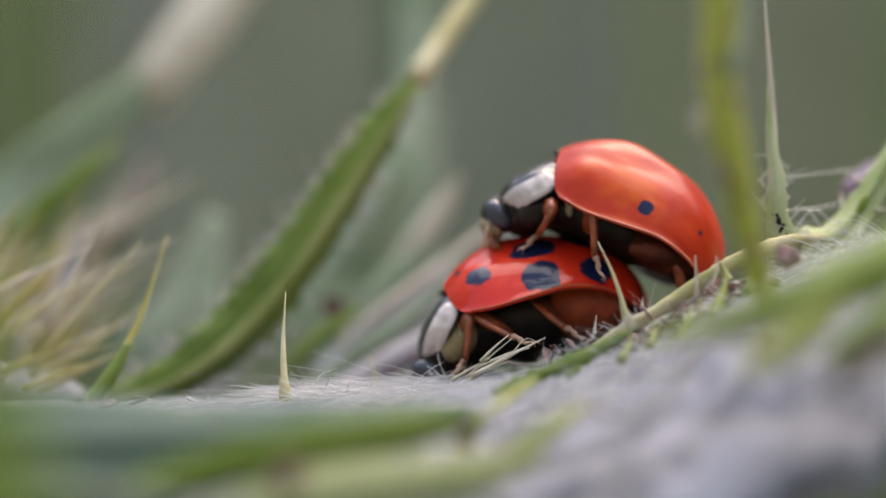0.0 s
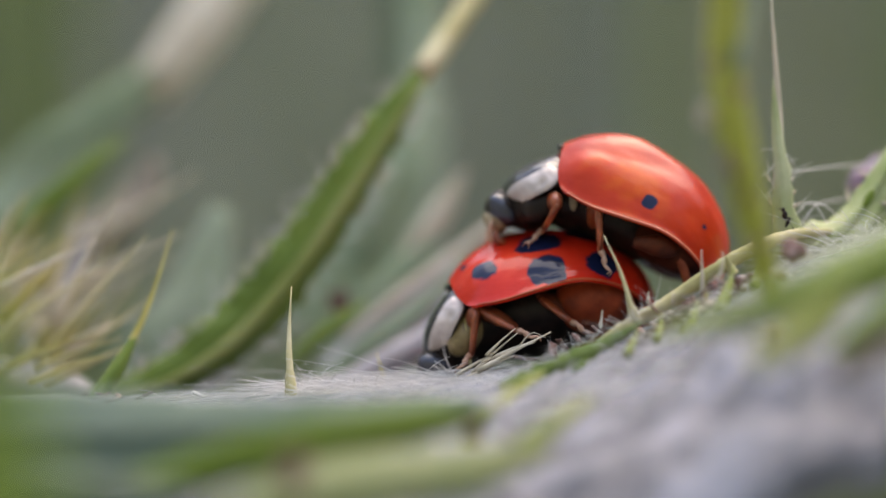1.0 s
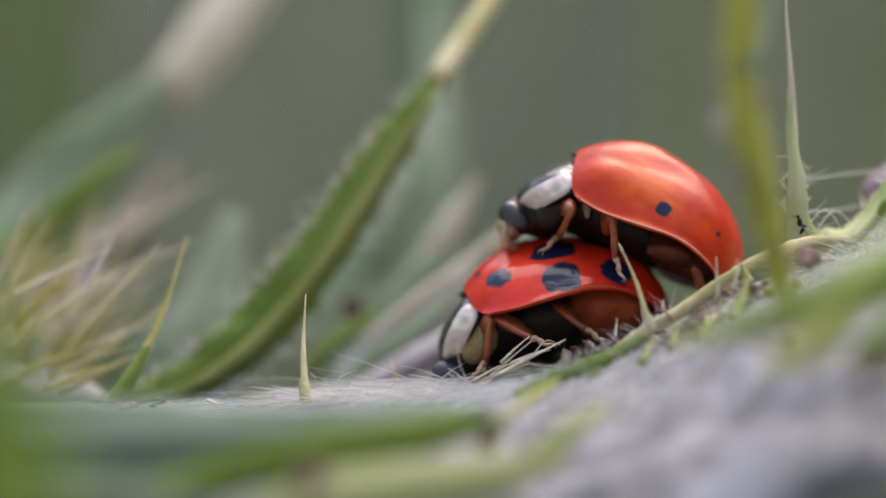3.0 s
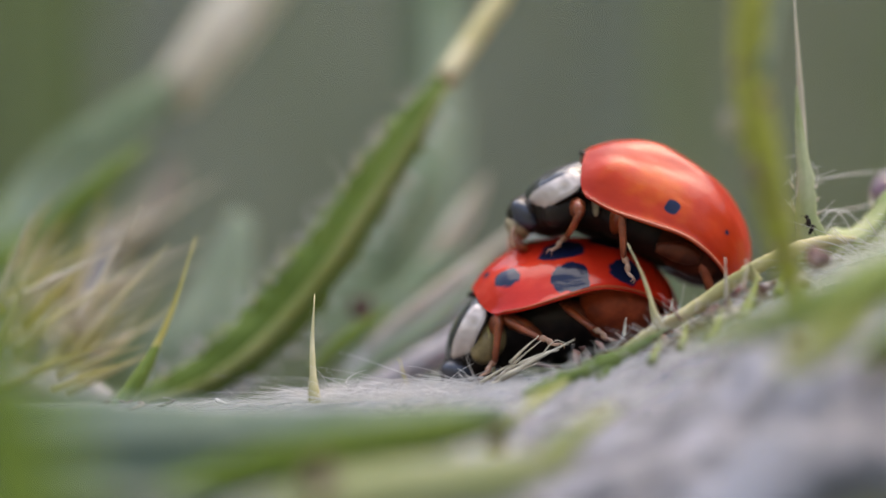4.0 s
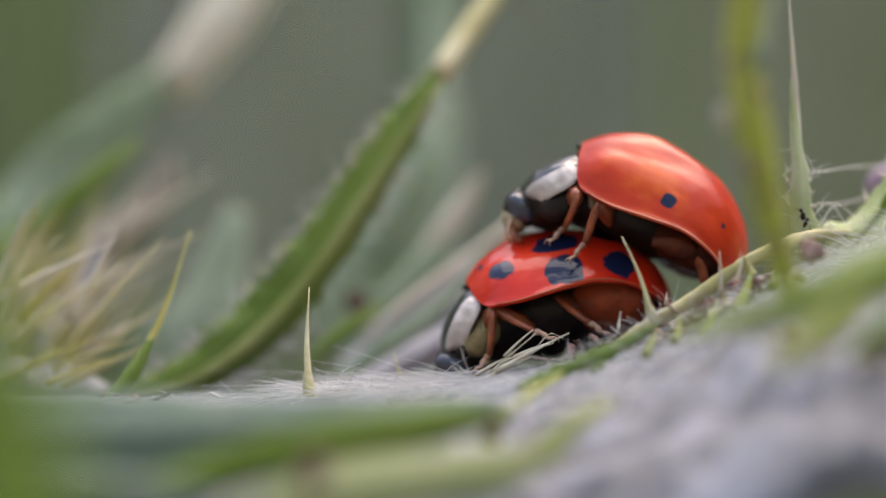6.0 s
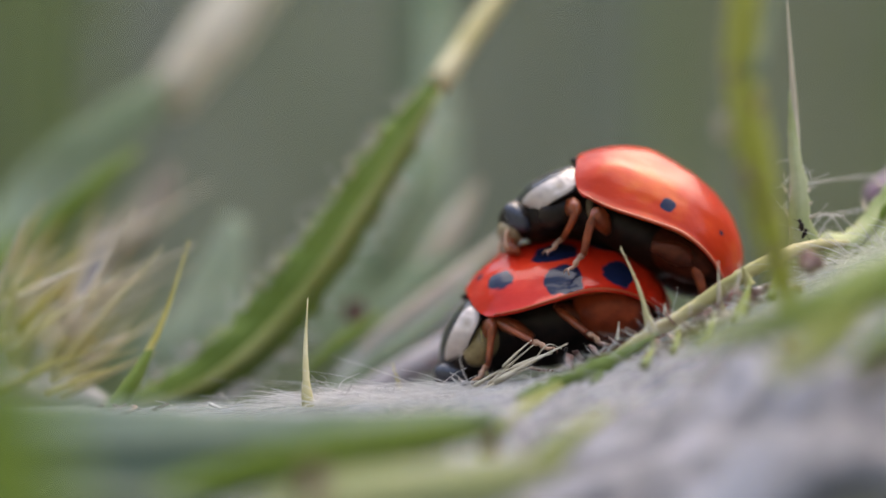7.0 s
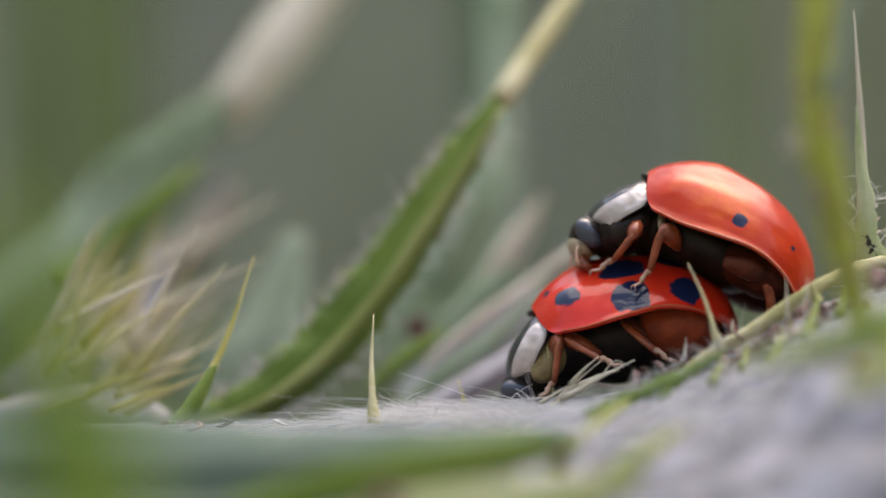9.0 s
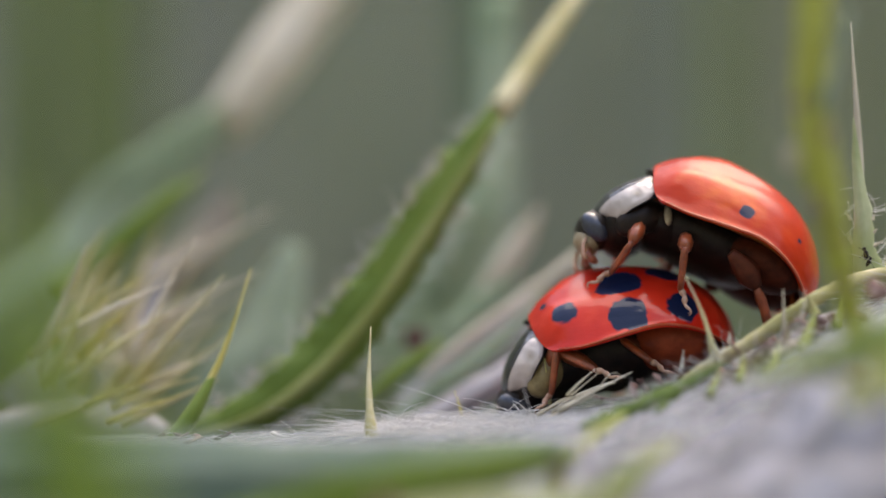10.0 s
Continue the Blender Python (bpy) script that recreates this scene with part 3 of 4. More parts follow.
    for side in (1, -1):
        part("eye", ellipsoid_bm((0.12, 0.58 * side, 0.02), (0.27, 0.22, 0.42)), M_EYE, hd, "dark domed eye")
        bm = bmesh.new()
        tube(bm, [(0.4, 0.45 * side, -0.05), (0.62, 0.62 * side, -0.12), (0.8, 0.66 * side, -0.3), (0.85, 0.62 * side, -0.46)], [0.05, 0.035, 0.035, 0.045, 0.08, 0.05], 12, 7)
        part("antenna", bm, M_FOOT, hd, "short clubbed tan feeler")
        bm = bmesh.new()
        tube(bm, [(0.45, 0.28 * side, -0.25), (0.66, 0.42 * side, -0.42), (0.62, 0.38 * side, -0.68)], [0.07, 0.06, 0.09, 0.12, 0.06], 8, 7)
        part("palp", bm, M_LEG, hd, "brown mouth palp")
        bm = bmesh.new()
        tube(bm, [(0.5, 0.05 * side, -0.28), (0.68, 0.16 * side, -0.4), (0.75, 0.04 * side, -0.55)], [0.1, 0.09, 0.07, 0.03], 7, 7)
        part("mandible", bm, M_LEG, hd)
    part("face", ellipsoid_bm((0.40, 0, -0.1), (0.26, 0.54, 0.36)), M_FACE, hd, "cream face plate")
    legs = {}
    for side in (1, -1):
        for which, hip in hips.items():
            fem = part("femur", limb_bm(L_FEMUR, *((0.22, 0.3, 0.16) if which == "hind" else (0.21, 0.26, 0.14))), M_THIGH_SHADE if which == "hind" else M_LEG, root, "amber-brown thigh, darkened for the shade under the shell" if which == "hind" else "amber-brown thigh")
            tib = part("tibia", limb_bm(L_TIBIA, 0.14, 0.12, 0.1), M_LEG, root, "slim amber-brown shin")
            tar = part("tarsus", tarsus_bm(L_TARSUS), M_FOOT, root, "tan clawed foot")
            legs[(which, side)] = (Vector((hip[0], hip[1] * side, hip[2] * (0.4 + 0.63 * depth))), fem, tib, tar)
    return root, legs


UP_SPOTS = [spot(-0.25, 0.62, 0.21, 1.0), spot(-1.75, 0.75, 0.09), spot(-0.25, 0.62, 0.21, 1.0, -1)]
LOW_SPOTS = []
for sd in (1, -1):
    LOW_SPOTS += [spot(1.38, 0.82, 0.31, 1.2, sd), spot(-0.16, 0.52, 0.5, 1.0, sd), spot(-0.05, 1.5, 0.44, 1.3, sd), spot(-1.55, 0.62, 0.46, 0.85, sd), spot(1.85, 1.2, 0.12, 1.0, sd), spot(-1.2, 1.65, 0.36, 1.2, sd)]
M_SHELL_UP = shell_mat("shell_orange", (0.43, 0.031, 0.005), (0.31, 0.014, 0.004), (0.50, 0.075, 0.004), UP_SPOTS, 0.10, 0.23, 0.05)
M_SHELL_LOW = shell_mat("shell_red", (0.60, 0.026, 0.010), (0.46, 0.012, 0.005), (0.68, 0.046, 0.017), LOW_SPOTS, 0.05, 0.44, 0.1)
M_EPI_UP = plain_mat("epipleuron_orange", (0.24, 0.045, 0.01), (0.34, 0.08, 0.015), 0.35, 1500.0, 0.0, 0.3, 0.2)
M_EPI_LOW = plain_mat("epipleuron_rust", (0.30, 0.035, 0.01), (0.42, 0.06, 0.015), 0.35, 1500.0, 0.0, 0.3, 0.2)

UPPER, UP_LEGS = ladybird("glossy orange ladybird clinging on top of the other ladybird", M_SHELL_UP, M_EPI_UP, M_BELLY_DARK, M_RIM, M_BLACK, 0.69, 0.036, {**HIPS, "hind": (-0.35, 1.78, -0.5)})
LOWER, LOW_LEGS = ladybird("glossy red ladybird with large black spots on the thistle leaf", M_SHELL_LOW, M_EPI_LOW, M_BELLY, M_EPI_LOW, M_OCHRE, 0.95, 0.025)


# ---- plants round the leaf ----
def leaf_thing(name, label, category="leaf", group=""):
    return tagged(empty(name), label, category, group)


def prickles(root, pts, widths, side, count, length, r, mt, seed):
    """Small spines along both margins of a lobe, each a part."""
    rnd = random.Random(seed)
    line = curve_pts(pts, 60)
    for i in range(count):
        s = rnd.uniform(0.12, 0.95)
        k = int(s * 58) + 1
        d = (line[k + 1] - line[k - 1]).normalized()
        w = (Vector(side) - d * Vector(side).dot(d)).normalized() * (1 if i % 2 else -1)
        b = line[k] + w * lerp_list(widths, s) * 0.92
        t = b + (w * rnd.uniform(0.5, 1.0) + d * rnd.uniform(0.3, 0.9)).normalized() * length * rnd.uniform(0.5, 1.1)
        part("prickle", spine_bm(b, t, r, (0, 0, 0), 4), mt, root)


def thistle_lobe(label, pts, widths, tip=None, m_blade=M_LEAF, spine_r=0.3, seed=0, cup=0.25, side=(0, 0, 1), rib=None, m_tip=M_SPINE, thick=0.35, thorns=0, ragged=0.15, tip_end=0.012, fine=30, rib_off=(0, -0.3, 0), tip_start=0.3):
    root = leaf_thing("thistle_lobe", label, "leaf", "thistle lobes")
    part("blade", lobe_bm(pts, widths, side, thick, cup, fine, 10, ragged, seed), m_blade, root)
    bm = bmesh.new()
    tube(bm, [Vector(p) + Vector(rib_off) for p in pts], [max(0.06, (0.24 if rib else 0.12) * w) for w in widths], 24, 8, 0.15, 0.7, seed)
    part("midrib", bm, rib or m_blade, root, "raised midrib")
    if tip:
        bm = bmesh.new()
        tube(bm, [pts[-1], (Vector(pts[-1]) + Vector(tip)) / 2, tip], [spine_r * tip_start, spine_r * 0.9, spine_r * 0.85, spine_r * 0.6, tip_end], 12, 9, 0.06)
        part("spine", bm, m_tip, root, "straw-coloured spine at the tip")
    if thorns:
        prickles(root, pts, widths, side, thorns, 0.55, 0.05, M_BONE, seed)
    return root


LONG = [(-9.04, 5, -3.91), (-7.75, 5, -3.61), (-6.4, 5, -2.98), (-5.05, 5.3, -1.87), (-3.77, 5.6, -0.33), (-2.64, 6, 1.35), (-1.64, 6.5, 2.89), (-0.71, 7, 4.3)]
LONG_W = [0.14, 0.46, 0.66, 0.8, 0.77, 0.67, 0.55, 0.23]
thistle_lobe("long green thistle lobe with a pale midrib, arching upward", LONG, LONG_W, (2.06, 10, 8.41), M_BLADE, 0.34, 1, 0.3, (0, 0, 1), M_RIB, M_SPINE, 0.35, 26, 0.42, fine=64, rib_off=(0.1, -0.32, -0.12), tip_start=0.95)
thistle_lobe("soft grey-green thistle lobe with a bone-pale spine", [(-14.54, 15, -1.78), (-12, 15, 0.31), (-10.36, 15, 1.96), (-8.91, 16, 3.24), (-7.97, 17, 4.08)], [0.9, 1.0, 1.2, 1.0, 0.75], (-2.6, 20, 11.37), M_SAGE, 0.9, 2, 0.2, (0.5, 0, 1), None, M_BONE, 0.4, tip_start=0.7)
thistle_lobe("dark green thistle lobe low in the leaf rosette", [(-12.37, 11, -0.42), (-10.61, 11, 0.75), (-9.31, 11.5, 1.92), (-8.45, 12, 2.66)], [0.3, 0.42, 0.36, 0.1], None, M_BLADE, 0.3, 12, 0.2, (0.5, 0, 1))
thistle_lobe("pale straw-green leaf rib leaning behind the beetles", [(-2.66, 8, -2.44), (-1.36, 8, -1.36), (-0.06, 8.5, -0.42), (1.39, 9, 0.67)], [0.1, 0.14, 0.14, 0.12], (3.15, 10, 2.06), M_STRAW, 0.14, 3, 0.2, (0.4, 0, 1))
thistle_lobe("sage-green thistle lobe half hidden behind the beetles", [(-3.44, 7.5, -3.73), (-2.08, 7.5, -2.72), (-0.78, 8, -1.72), (0.52, 9, -0.42)], [0.25, 0.35, 0.3, 0.15], None, M_SAGE, 0.3, 13, 0.2, (0.4, 0, 1))
thistle_lobe("soft green thistle lobe standing behind the long lobe", [(-2.43, 13, -0.58), (-1.39, 13, 1.64), (-0.8, 14, 3.88), (-0.73, 15, 7.48)], [0.5, 0.65, 0.5, 0.55], None, M_SAGE, 0.3, 14, 0.2, (1, 0, 0.4))
thistle_lobe("short pale thistle spine lobe behind the beetles", [(-1.38, 12, -1.16), (-0.65, 12, 0.16), (-0.06, 12, 1.05), (0.46, 12, 1.93)], [0.3, 0.35, 0.3, 0.05], None, M_BONE, 0.3, 15, 0.2, (1, 0, 0.5))
thistle_lobe("small green thistle lobe at the foot of the long lobe", [(-4.08, 7, -3), (-3.36, 7, -2.43), (-2.65, 7.2, -1.93), (-2.08, 7.5, -1.5)], [0.1, 0.2, 0.2, 0.06], None, M_LEAF, 0.3, 16, 0.2, (0.4, 0, 1))
thistle_lobe("downy teal-green thistle lobe near the lens", [(-15.5, -15, -4.46), (-12.01, -15, -4.42), (-9.31, -15, -4.4), (-6.87, -15, -4.33), (-4.58, -14, -4.28), (-2.39, -13.5, -4.1), (-0.58, -12, -3.89), (0.74, -11, -3.69)], [1.55, 1.48, 1.26, 1.03, 0.85, 0.6, 0.37, 0.11], None, M_MIST, 0.3, 4, 0.02, (0, 0.6, 1), None, M_SPINE, 0.4)
thistle_lobe("vivid green thistle lobe edge near the lens", [(-7.98, -19, -5.84), (-5.73, -18.5, -5.11), (-3.59, -18, -4.58), (-1.83, -17, -4.29), (-0.31, -16, -4.04), (0.85, -15, -3.92)], [0.33, 0.53, 0.58, 0.53, 0.38, 0.08], None, M_VIVID, 0.3, 5, 0.05, (0, 0.6, 1), None, M_SPINE, 0.3)
thistle_lobe("olive-yellow thistle lobe below the downy lobe", [(-5.59, -19, -6.22), (-3.57, -19, -5.65), (-1.56, -18.5, -5.31), (0.46, -18, -5.07), (2.25, -16, -4.66)], [0.44, 0.73, 0.73, 0.63, 0.18], None, M_OLIVE, 0.3, 6, 0.05, (0, 0.6, 1), None, M_SPINE, 0.4)
thistle_lobe("dark teal thistle lobe at the leaf base", [(-15.0, -20, -5.56), (-11.69, -20, -5.56), (-8.81, -20, -5.56), (-6.83, -19.5, -5.7), (-5.59, -19, -5.59)], [0.9, 0.88, 0.75, 0.5, 0.15], None, M_DEEP, 0.3, 7, 0.05, (0, 0.6, 1))
thistle_lobe("lime thistle lobe among the wool", [(0.28, -10, -4.74), (0.87, -10, -4.02), (1.62, -8, -3.46), (2.24, -6, -3.12)], [0.11, 0.21, 0.17, 0.07], None, M_LIME, 0.3, 17, 0.1, (0.5, 0.3, 1))
thistle_lobe("olive-lime thistle lobe tip sunk in the wool", [(1.24, -14, -5.03), (1.95, -14, -4.51), (2.61, -13, -4.08), (3.35, -12, -3.58)], [0.18, 0.31, 0.26, 0.08], None, M_LIME, 0.3, 33, 0.1, (0.5, 0.3, 1))
thistle_lobe("white downy scrap of leaf among the lime lobes", [(1.02, -11, -3.6), (1.18, -11.5, -3.94), (1.33, -12, -4.33), (1.52, -12, -4.63)], [0.04, 0.14, 0.12, 0.04], None, M_LILAC, 0.3, 34, 0.1, (1, 0.3, 0.3))
thistle_lobe("dry pinkish-brown leaf edge in the wool", [(8.68, -18, -2.92), (9.31, -18, -2.52), (9.95, -18, -2.16), (10.83, -18, -1.89)], [0.1, 0.33, 0.38, 0.25], None, M_TAUPE, 0.3, 35, 0.1, (0, 0.3, 1))
thistle_lobe("fresh green thistle lobe beside the tall stem", [(4.68, -15.7, -2.03), (6.44, -16.8, -1.62), (8.04, -17.9, -1), (9.81, -17.9, -0.3), (12.34, -17.9, 0.77)], [0.1, 0.35, 0.62, 0.75, 0.85], None, M_FRESH, 0.3, 8, 0.2, (0, 0.6, 1), None, M_SPINE, 0.35)
thistle_lobe("yellow-green thistle lobe tip beside the tall stem", [(6.74, -19, -2.69), (7.62, -19, -2.12), (8.37, -19, -1.56), (9, -19, -0.93)], [0.25, 0.5, 0.5, 0.15], None, M_LIME, 0.3, 9, 0.1, (0, 0.6, 1))
thistle_lobe("dark olive thistle lobe at the edge of the rosette", [(8.68, -15.2, -2.55), (9.57, -15.2, -1.91), (10.99, -15.2, -1.14), (12.58, -14.4, -0.37)], [0.1, 0.4, 0.5, 0.5], None, M_LEAF, 0.3, 10, 0.2, (0, 0.6, 1))
wl = thistle_lobe("pale woolly green thistle lobe with a soft midrib", [(8.74, 1, -0.4), (9.58, 1, 0.22), (10.3, 1.5, 0.99), (11, 2, 2.12), (12.07, 3, 4.1)], [0.7, 0.65, 0.45, 0.28, 0.06], None, M_WING, 0.3, 11, 0.15, (1, 0, 0.4), M_WING, M_SPINE, 0.3, 4)
part("vein", ellipsoid_bm((10.38, 0.95, 1.1), (0.11, 0.06, 0.25), Matrix.Rotation(0.5, 3, "Y"), 14, 10), M_LEAF, wl, "bare green vein showing through the wool")

thistle_lobe("pale teal downy lobe beside the spine fan", [(-8.19, 13, -3.83), (-7.16, 13, -2.2), (-6.51, 13.5, -0.73), (-6, 14, 0.91)], [0.9, 1.0, 0.8, 0.3], None, M_SAGE, 0.3, 21, 0.2, (1, 0, 0.4))
thistle_lobe("white downy leaf face behind the lower ladybird", [(-3.48, 5.5, -3.98), (-2.2, 5.5, -3.34), (-0.91, 5.8, -2.63), (0.52, 6.2, -1.7)], [0.2, 0.34, 0.38, 0.25], None, M_LILAC, 0.3, 22, 0.2, (0.3, 0.3, 1))
thistle_lobe("pale downy leaf face beside the straw-green rib", [(-3.24, 8, -3.28), (-2.08, 8, -2.44), (-0.93, 8.5, -1.51), (0.23, 9, -0.57)], [0.2, 0.38, 0.38, 0.15], None, M_DOWN, 0.3, 36, 0.2, (0.4, 0, 1))
thistle_lobe("pinkish downy lobe behind the spine fan", [(-9.83, 13, -0.43), (-8.87, 13, 0.46), (-8.15, 13.5, 1.35), (-7.72, 14, 2.25)], [0.59, 0.68, 0.59, 0.18], None, M_TAUPE, 0.3, 31, 0.2, (1, 0, 0.4))
thistle_lobe("taupe-grey downy tuft inside the spine fan", [(-12.6, 10, -3.78), (-11.29, 10, -2.46), (-10.32, 11, -1.16), (-9.48, 12, 0.31)], [1.2, 1.2, 0.9, 0.3], None, M_LILAC, 0.3, 23, 0.2, (1, 0, 0.4))
thistle_lobe("grey-lilac downy lobe between the spine fan and the long lobe", [(-7.02, 9, -4.05), (-5.86, 9, -2.89), (-5.15, 9.5, -1.73), (-4.58, 10, -0.42)], [0.3, 0.5, 0.45, 0.12], None, M_DOWN, 0.3, 24, 0.2, (1, 0, 0.4))
thistle_lobe("blue-grey downy lobe behind the pale rib", [(-3.28, 11, -2.92), (-2.11, 11, -1.74), (-1.23, 11.5, -0.87), (-0.21, 12, 0.01)], [0.4, 0.6, 0.5, 0.15], None, M_SAGE, 0.3, 25, 0.2, (0.5, 0, 1))
thistle_lobe("pale grey thistle lobe edge beside the straw-green rib", [(-1.81, 10, -2.9), (-0.64, 10, -1.88), (0.67, 10.5, -0.72), (2.14, 11, 0.6)], [0.12, 0.2, 0.18, 0.06], None, M_DOWN, 0.3, 26, 0.2, (0.4, 0, 1))
thistle_lobe("fresh green thistle lobe low behind the lower ladybird", [(-2.66, 8, -3.6), (-1.94, 8, -2.87), (-1.36, 8.2, -2.3), (-0.93, 8.5, -1.72)], [0.15, 0.3, 0.26, 0.06], None, M_LEAF, 0.3, 27, 0.2, (0.6, 0, 1))
# added pale lobe, wholly out of focus, stands in for the lighter green haze
thistle_lobe("broad sage lobe added far behind the long lobe to lift the backdrop haze", [(-4.2, 24, -2.4), (-2.6, 24, -0.2), (-1.4, 24.5, 2.0), (-0.7, 25, 4.2)], [0.9, 1.3, 1.2, 0.5], None, M_SAGE, 0.3, 37, 0.2, (1, 0, 0.4))
# lilac floret seen past the pale lobe
fl = leaf_thing("thistle_floret", "faded lilac thistle floret caught in the wool", "flower")
rnd = random.Random(5)
for i in range(9):
    b = Vector((10.3, 5, 1.42)) + Vector((rnd.uniform(-0.15, 0.15), rnd.uniform(-0.3, 0.3), rnd.uniform(-0.15, 0.15)))
    t = b + Vector((rnd.uniform(0.15, 0.55), rnd.uniform(-0.3, 0.3), rnd.uniform(0.3, 0.75)))
    bm = bmesh.new()
    tube(bm, [b, (b + t) / 2 + Vector((0.05, 0, 0.05)), t], [0.12, 0.16, 0.06], 6, 7, 0.2)
    part("petal", bm, M_PINK, fl)

# fan of straw spines
fan = leaf_thing("spine_fan", "fan of straw-yellow thistle spines round a woolly grey bud", "spines")
bm = ellipsoid_bm((-11.3, 5, -3.76), (2.2, 1.6, 0.8), None, 30, 20)
for v in bm.verts:
    v.co *= 1 + 0.03 * noise.noise(v.co * 1500)
part("bud", bm, M_LILAC, fan, "woolly grey bud")
FAN = [((-10.89, 5, -2.98), (-8.99, 4, -1.62), 0.11), ((-10.8, 6, -2.28), (-8.25, 5, -0.44), 0.14), ((-11.26, 4, -1.9), (-9.44, 3, -0.2), 0.12), ((-11.57, 7, -0.85), (-10.15, 6, 1.02), 0.13), ((-10.3, 12, -0.57), (-6.44, 11, 1.89), 0.24), ((-10.36, 3, -3.16), (-8.13, 2, -2.35), 0.09), ((-10.18, 5, -2.84), (-7.5, 4, -1.69), 0.1), ((-11.04, 2.5, -3.08), (-9.44, 1.5, -2.44), 0.07), ((-11.05, 8, -1.43), (-9.41, 7, 0.3), 0.16), ((-10.42, 7, -2.29), (-7.86, 6, -0.92), 0.13), ((-11.66, 6, -0.42), (-10.6, 5, 1.37), 0.14), ((-10.13, 10, -1.74), (-7.61, 9, 0.01), 0.2), ((-10.47, 2.5, -3.51), (-8.6, 1.5, -2.79), 0.08), ((-11.35, 3, -2.53), (-10.17, 2, -1.25), 0.1)]
rnd = random.Random(77)
for i in range(46):
    y, a = rnd.uniform(2.0, 11), radians(rnd.uniform(22, 68))
    b = Vector((-11.4 + rnd.uniform(-1.2, 1.5), y + 1, -3.1 + rnd.uniform(-0.8, 1.8)))
    FAN.append((b, b + Vector((math.cos(a), -0.3, math.sin(a))) * rnd.uniform(1.8, 4.2), rnd.uniform(0.08, 0.15)))
for i, (b, t, w) in enumerate(FAN):
    part("spine", spine_bm(b, t, w, (0.03, 0, 0.06), 7), (M_SPINE, M_BONE, M_SPINE_Y, M_SPINE, M_BONE)[i % 5], fan)

# tall green stem close to the lens
st = tagged(empty("plant_stem"), "yellow-green upright plant stem in front of the ladybirds", "stem")
bm = bmesh.new()
tube(bm, [(7.55, -12, -1.56), (7.32, -12.2, -0.77), (7.01, -12.5, 0.53), (6.72, -12.8, 1.84), (6.45, -13, 3.13), (6.29, -13.2, 4.43), (6.33, -13.5, 5.72), (6.38, -13.5, 7.27)], [0.18, 0.31, 0.38, 0.4, 0.43, 0.4, 0.41, 0.41], 60, 14, 0.42, 1.0, 7)
part("stalk", bm, M_STEM, st)
for i, (p, r) in enumerate((((5.9, -13.2, 2.93), 0.2), ((6.54, -13.25, 1.6), 0.13), ((6.67, -13.45, 3.45), 0.12), ((7.13, -12.8, 0.01), 0.11), ((6.38, -13.2, 1.96), 0.12), ((6.04, -13.6, 4.16), 0.1), ((6.84, -13.0, 1.05), 0.12))):
    bm = ellipsoid_bm(p, (r, r * 0.7, r * 1.5), None, 12, 9)
    part("node", bm, M_LITTER if i else M_STRAW, st, "brown scar on the stem" if i else "pale tan bud scar on the stem")
bm = bmesh.new()
tube(bm, [(6.54, -14, 4.02), (6.84, -13, 4.95), (7.27, -12, 6.29)], [0.14, 0.12, 0.07], 10, 8, 0.1)
part("side_shoot", bm, M_PALE, st, "thin pale side shoot")

# soft green blade very near the lens
nb = tagged(empty("grass"), "broad fresh green grass blade very near the lens", "grass")
part("blade", lobe_bm([(-8.5, -45, -7.63), (-8.7, -45, -4.72), (-9.2, -45, -2.57), (-9.95, -45, -0.42), (-10.7, -45, 1.73)], [1.35, 1.25, 1.0, 0.65, 0.08], (1, 0.3, 0), 0.2, 0.3, 20, 8, 0.05, 3), M_LEAF, nb)
part("midrib", spine_bm((-8.3, -45.3, -7.62), (-10.2, -45.2, 0.9), 0.15, (0.3, 0, 0)), M_LEAF, nb)

# tall far stems, dissolved by the lens
for x, y, r, lean, mt, what in ((1065, 42, 0.9, 10, M_GRASS, "pale green"), (1150, 60, 0.7, -15, M_GRASS_G, "pale green"), (40, 36, 0.7, 20, M_GRASS_G, "pale green"), (-70, 40, 1.0, 0, M_GRASS_G, "pale green"), (130, 60, 0.8, 10, M_GRASS_G, "pale green"), (720, 34, 0.6, 25, M_PALE, "grey-green"), (1600, 50, 0.9, -20, M_GRASS_G, "pale green"), (-240, 45, 1.4, 15, M_GRASS_G, "pale green")):
    k = (200 + y) / 200 / 72
    g = tagged(empty("tall_grass"), what + " grass stem far behind the thistle", "grass", "far grass stems")
    bm = bmesh.new()
    xx = (x - 784) * k
    tube(bm, [(xx + lean * 0.06, y, -78), (xx + lean * 0.02, y, -30), (xx, y, 0), (xx - lean * 0.05, y, 40)], [r * 1.1, r, r, r * 0.8], 12, 8, 0.1)
    part("stalk", bm, mt, g)
    for sgn in (1, -1):
        part("leaf", lobe_bm([(xx, y, -50), (xx + 2 * sgn, y, -25), (xx + 5 * sgn, y, -8), (xx + 9 * sgn, y, -2)], [0.5, 0.9, 0.7, 0.1], (1, 0, 0.3), 0.2, 0.2, 12, 4, 0.05), mt, g)


# ---- litter and wool on the leaf ----
def straw(a, b, r, mt=M_STRAW, bend=(0, 0, 0.025)):
    ob = part("straw", spine_bm(a, b, r, bend, 7), mt)
    tagged(ob, "thin dry pale straw lying under the ladybirds", "straw", "straws")


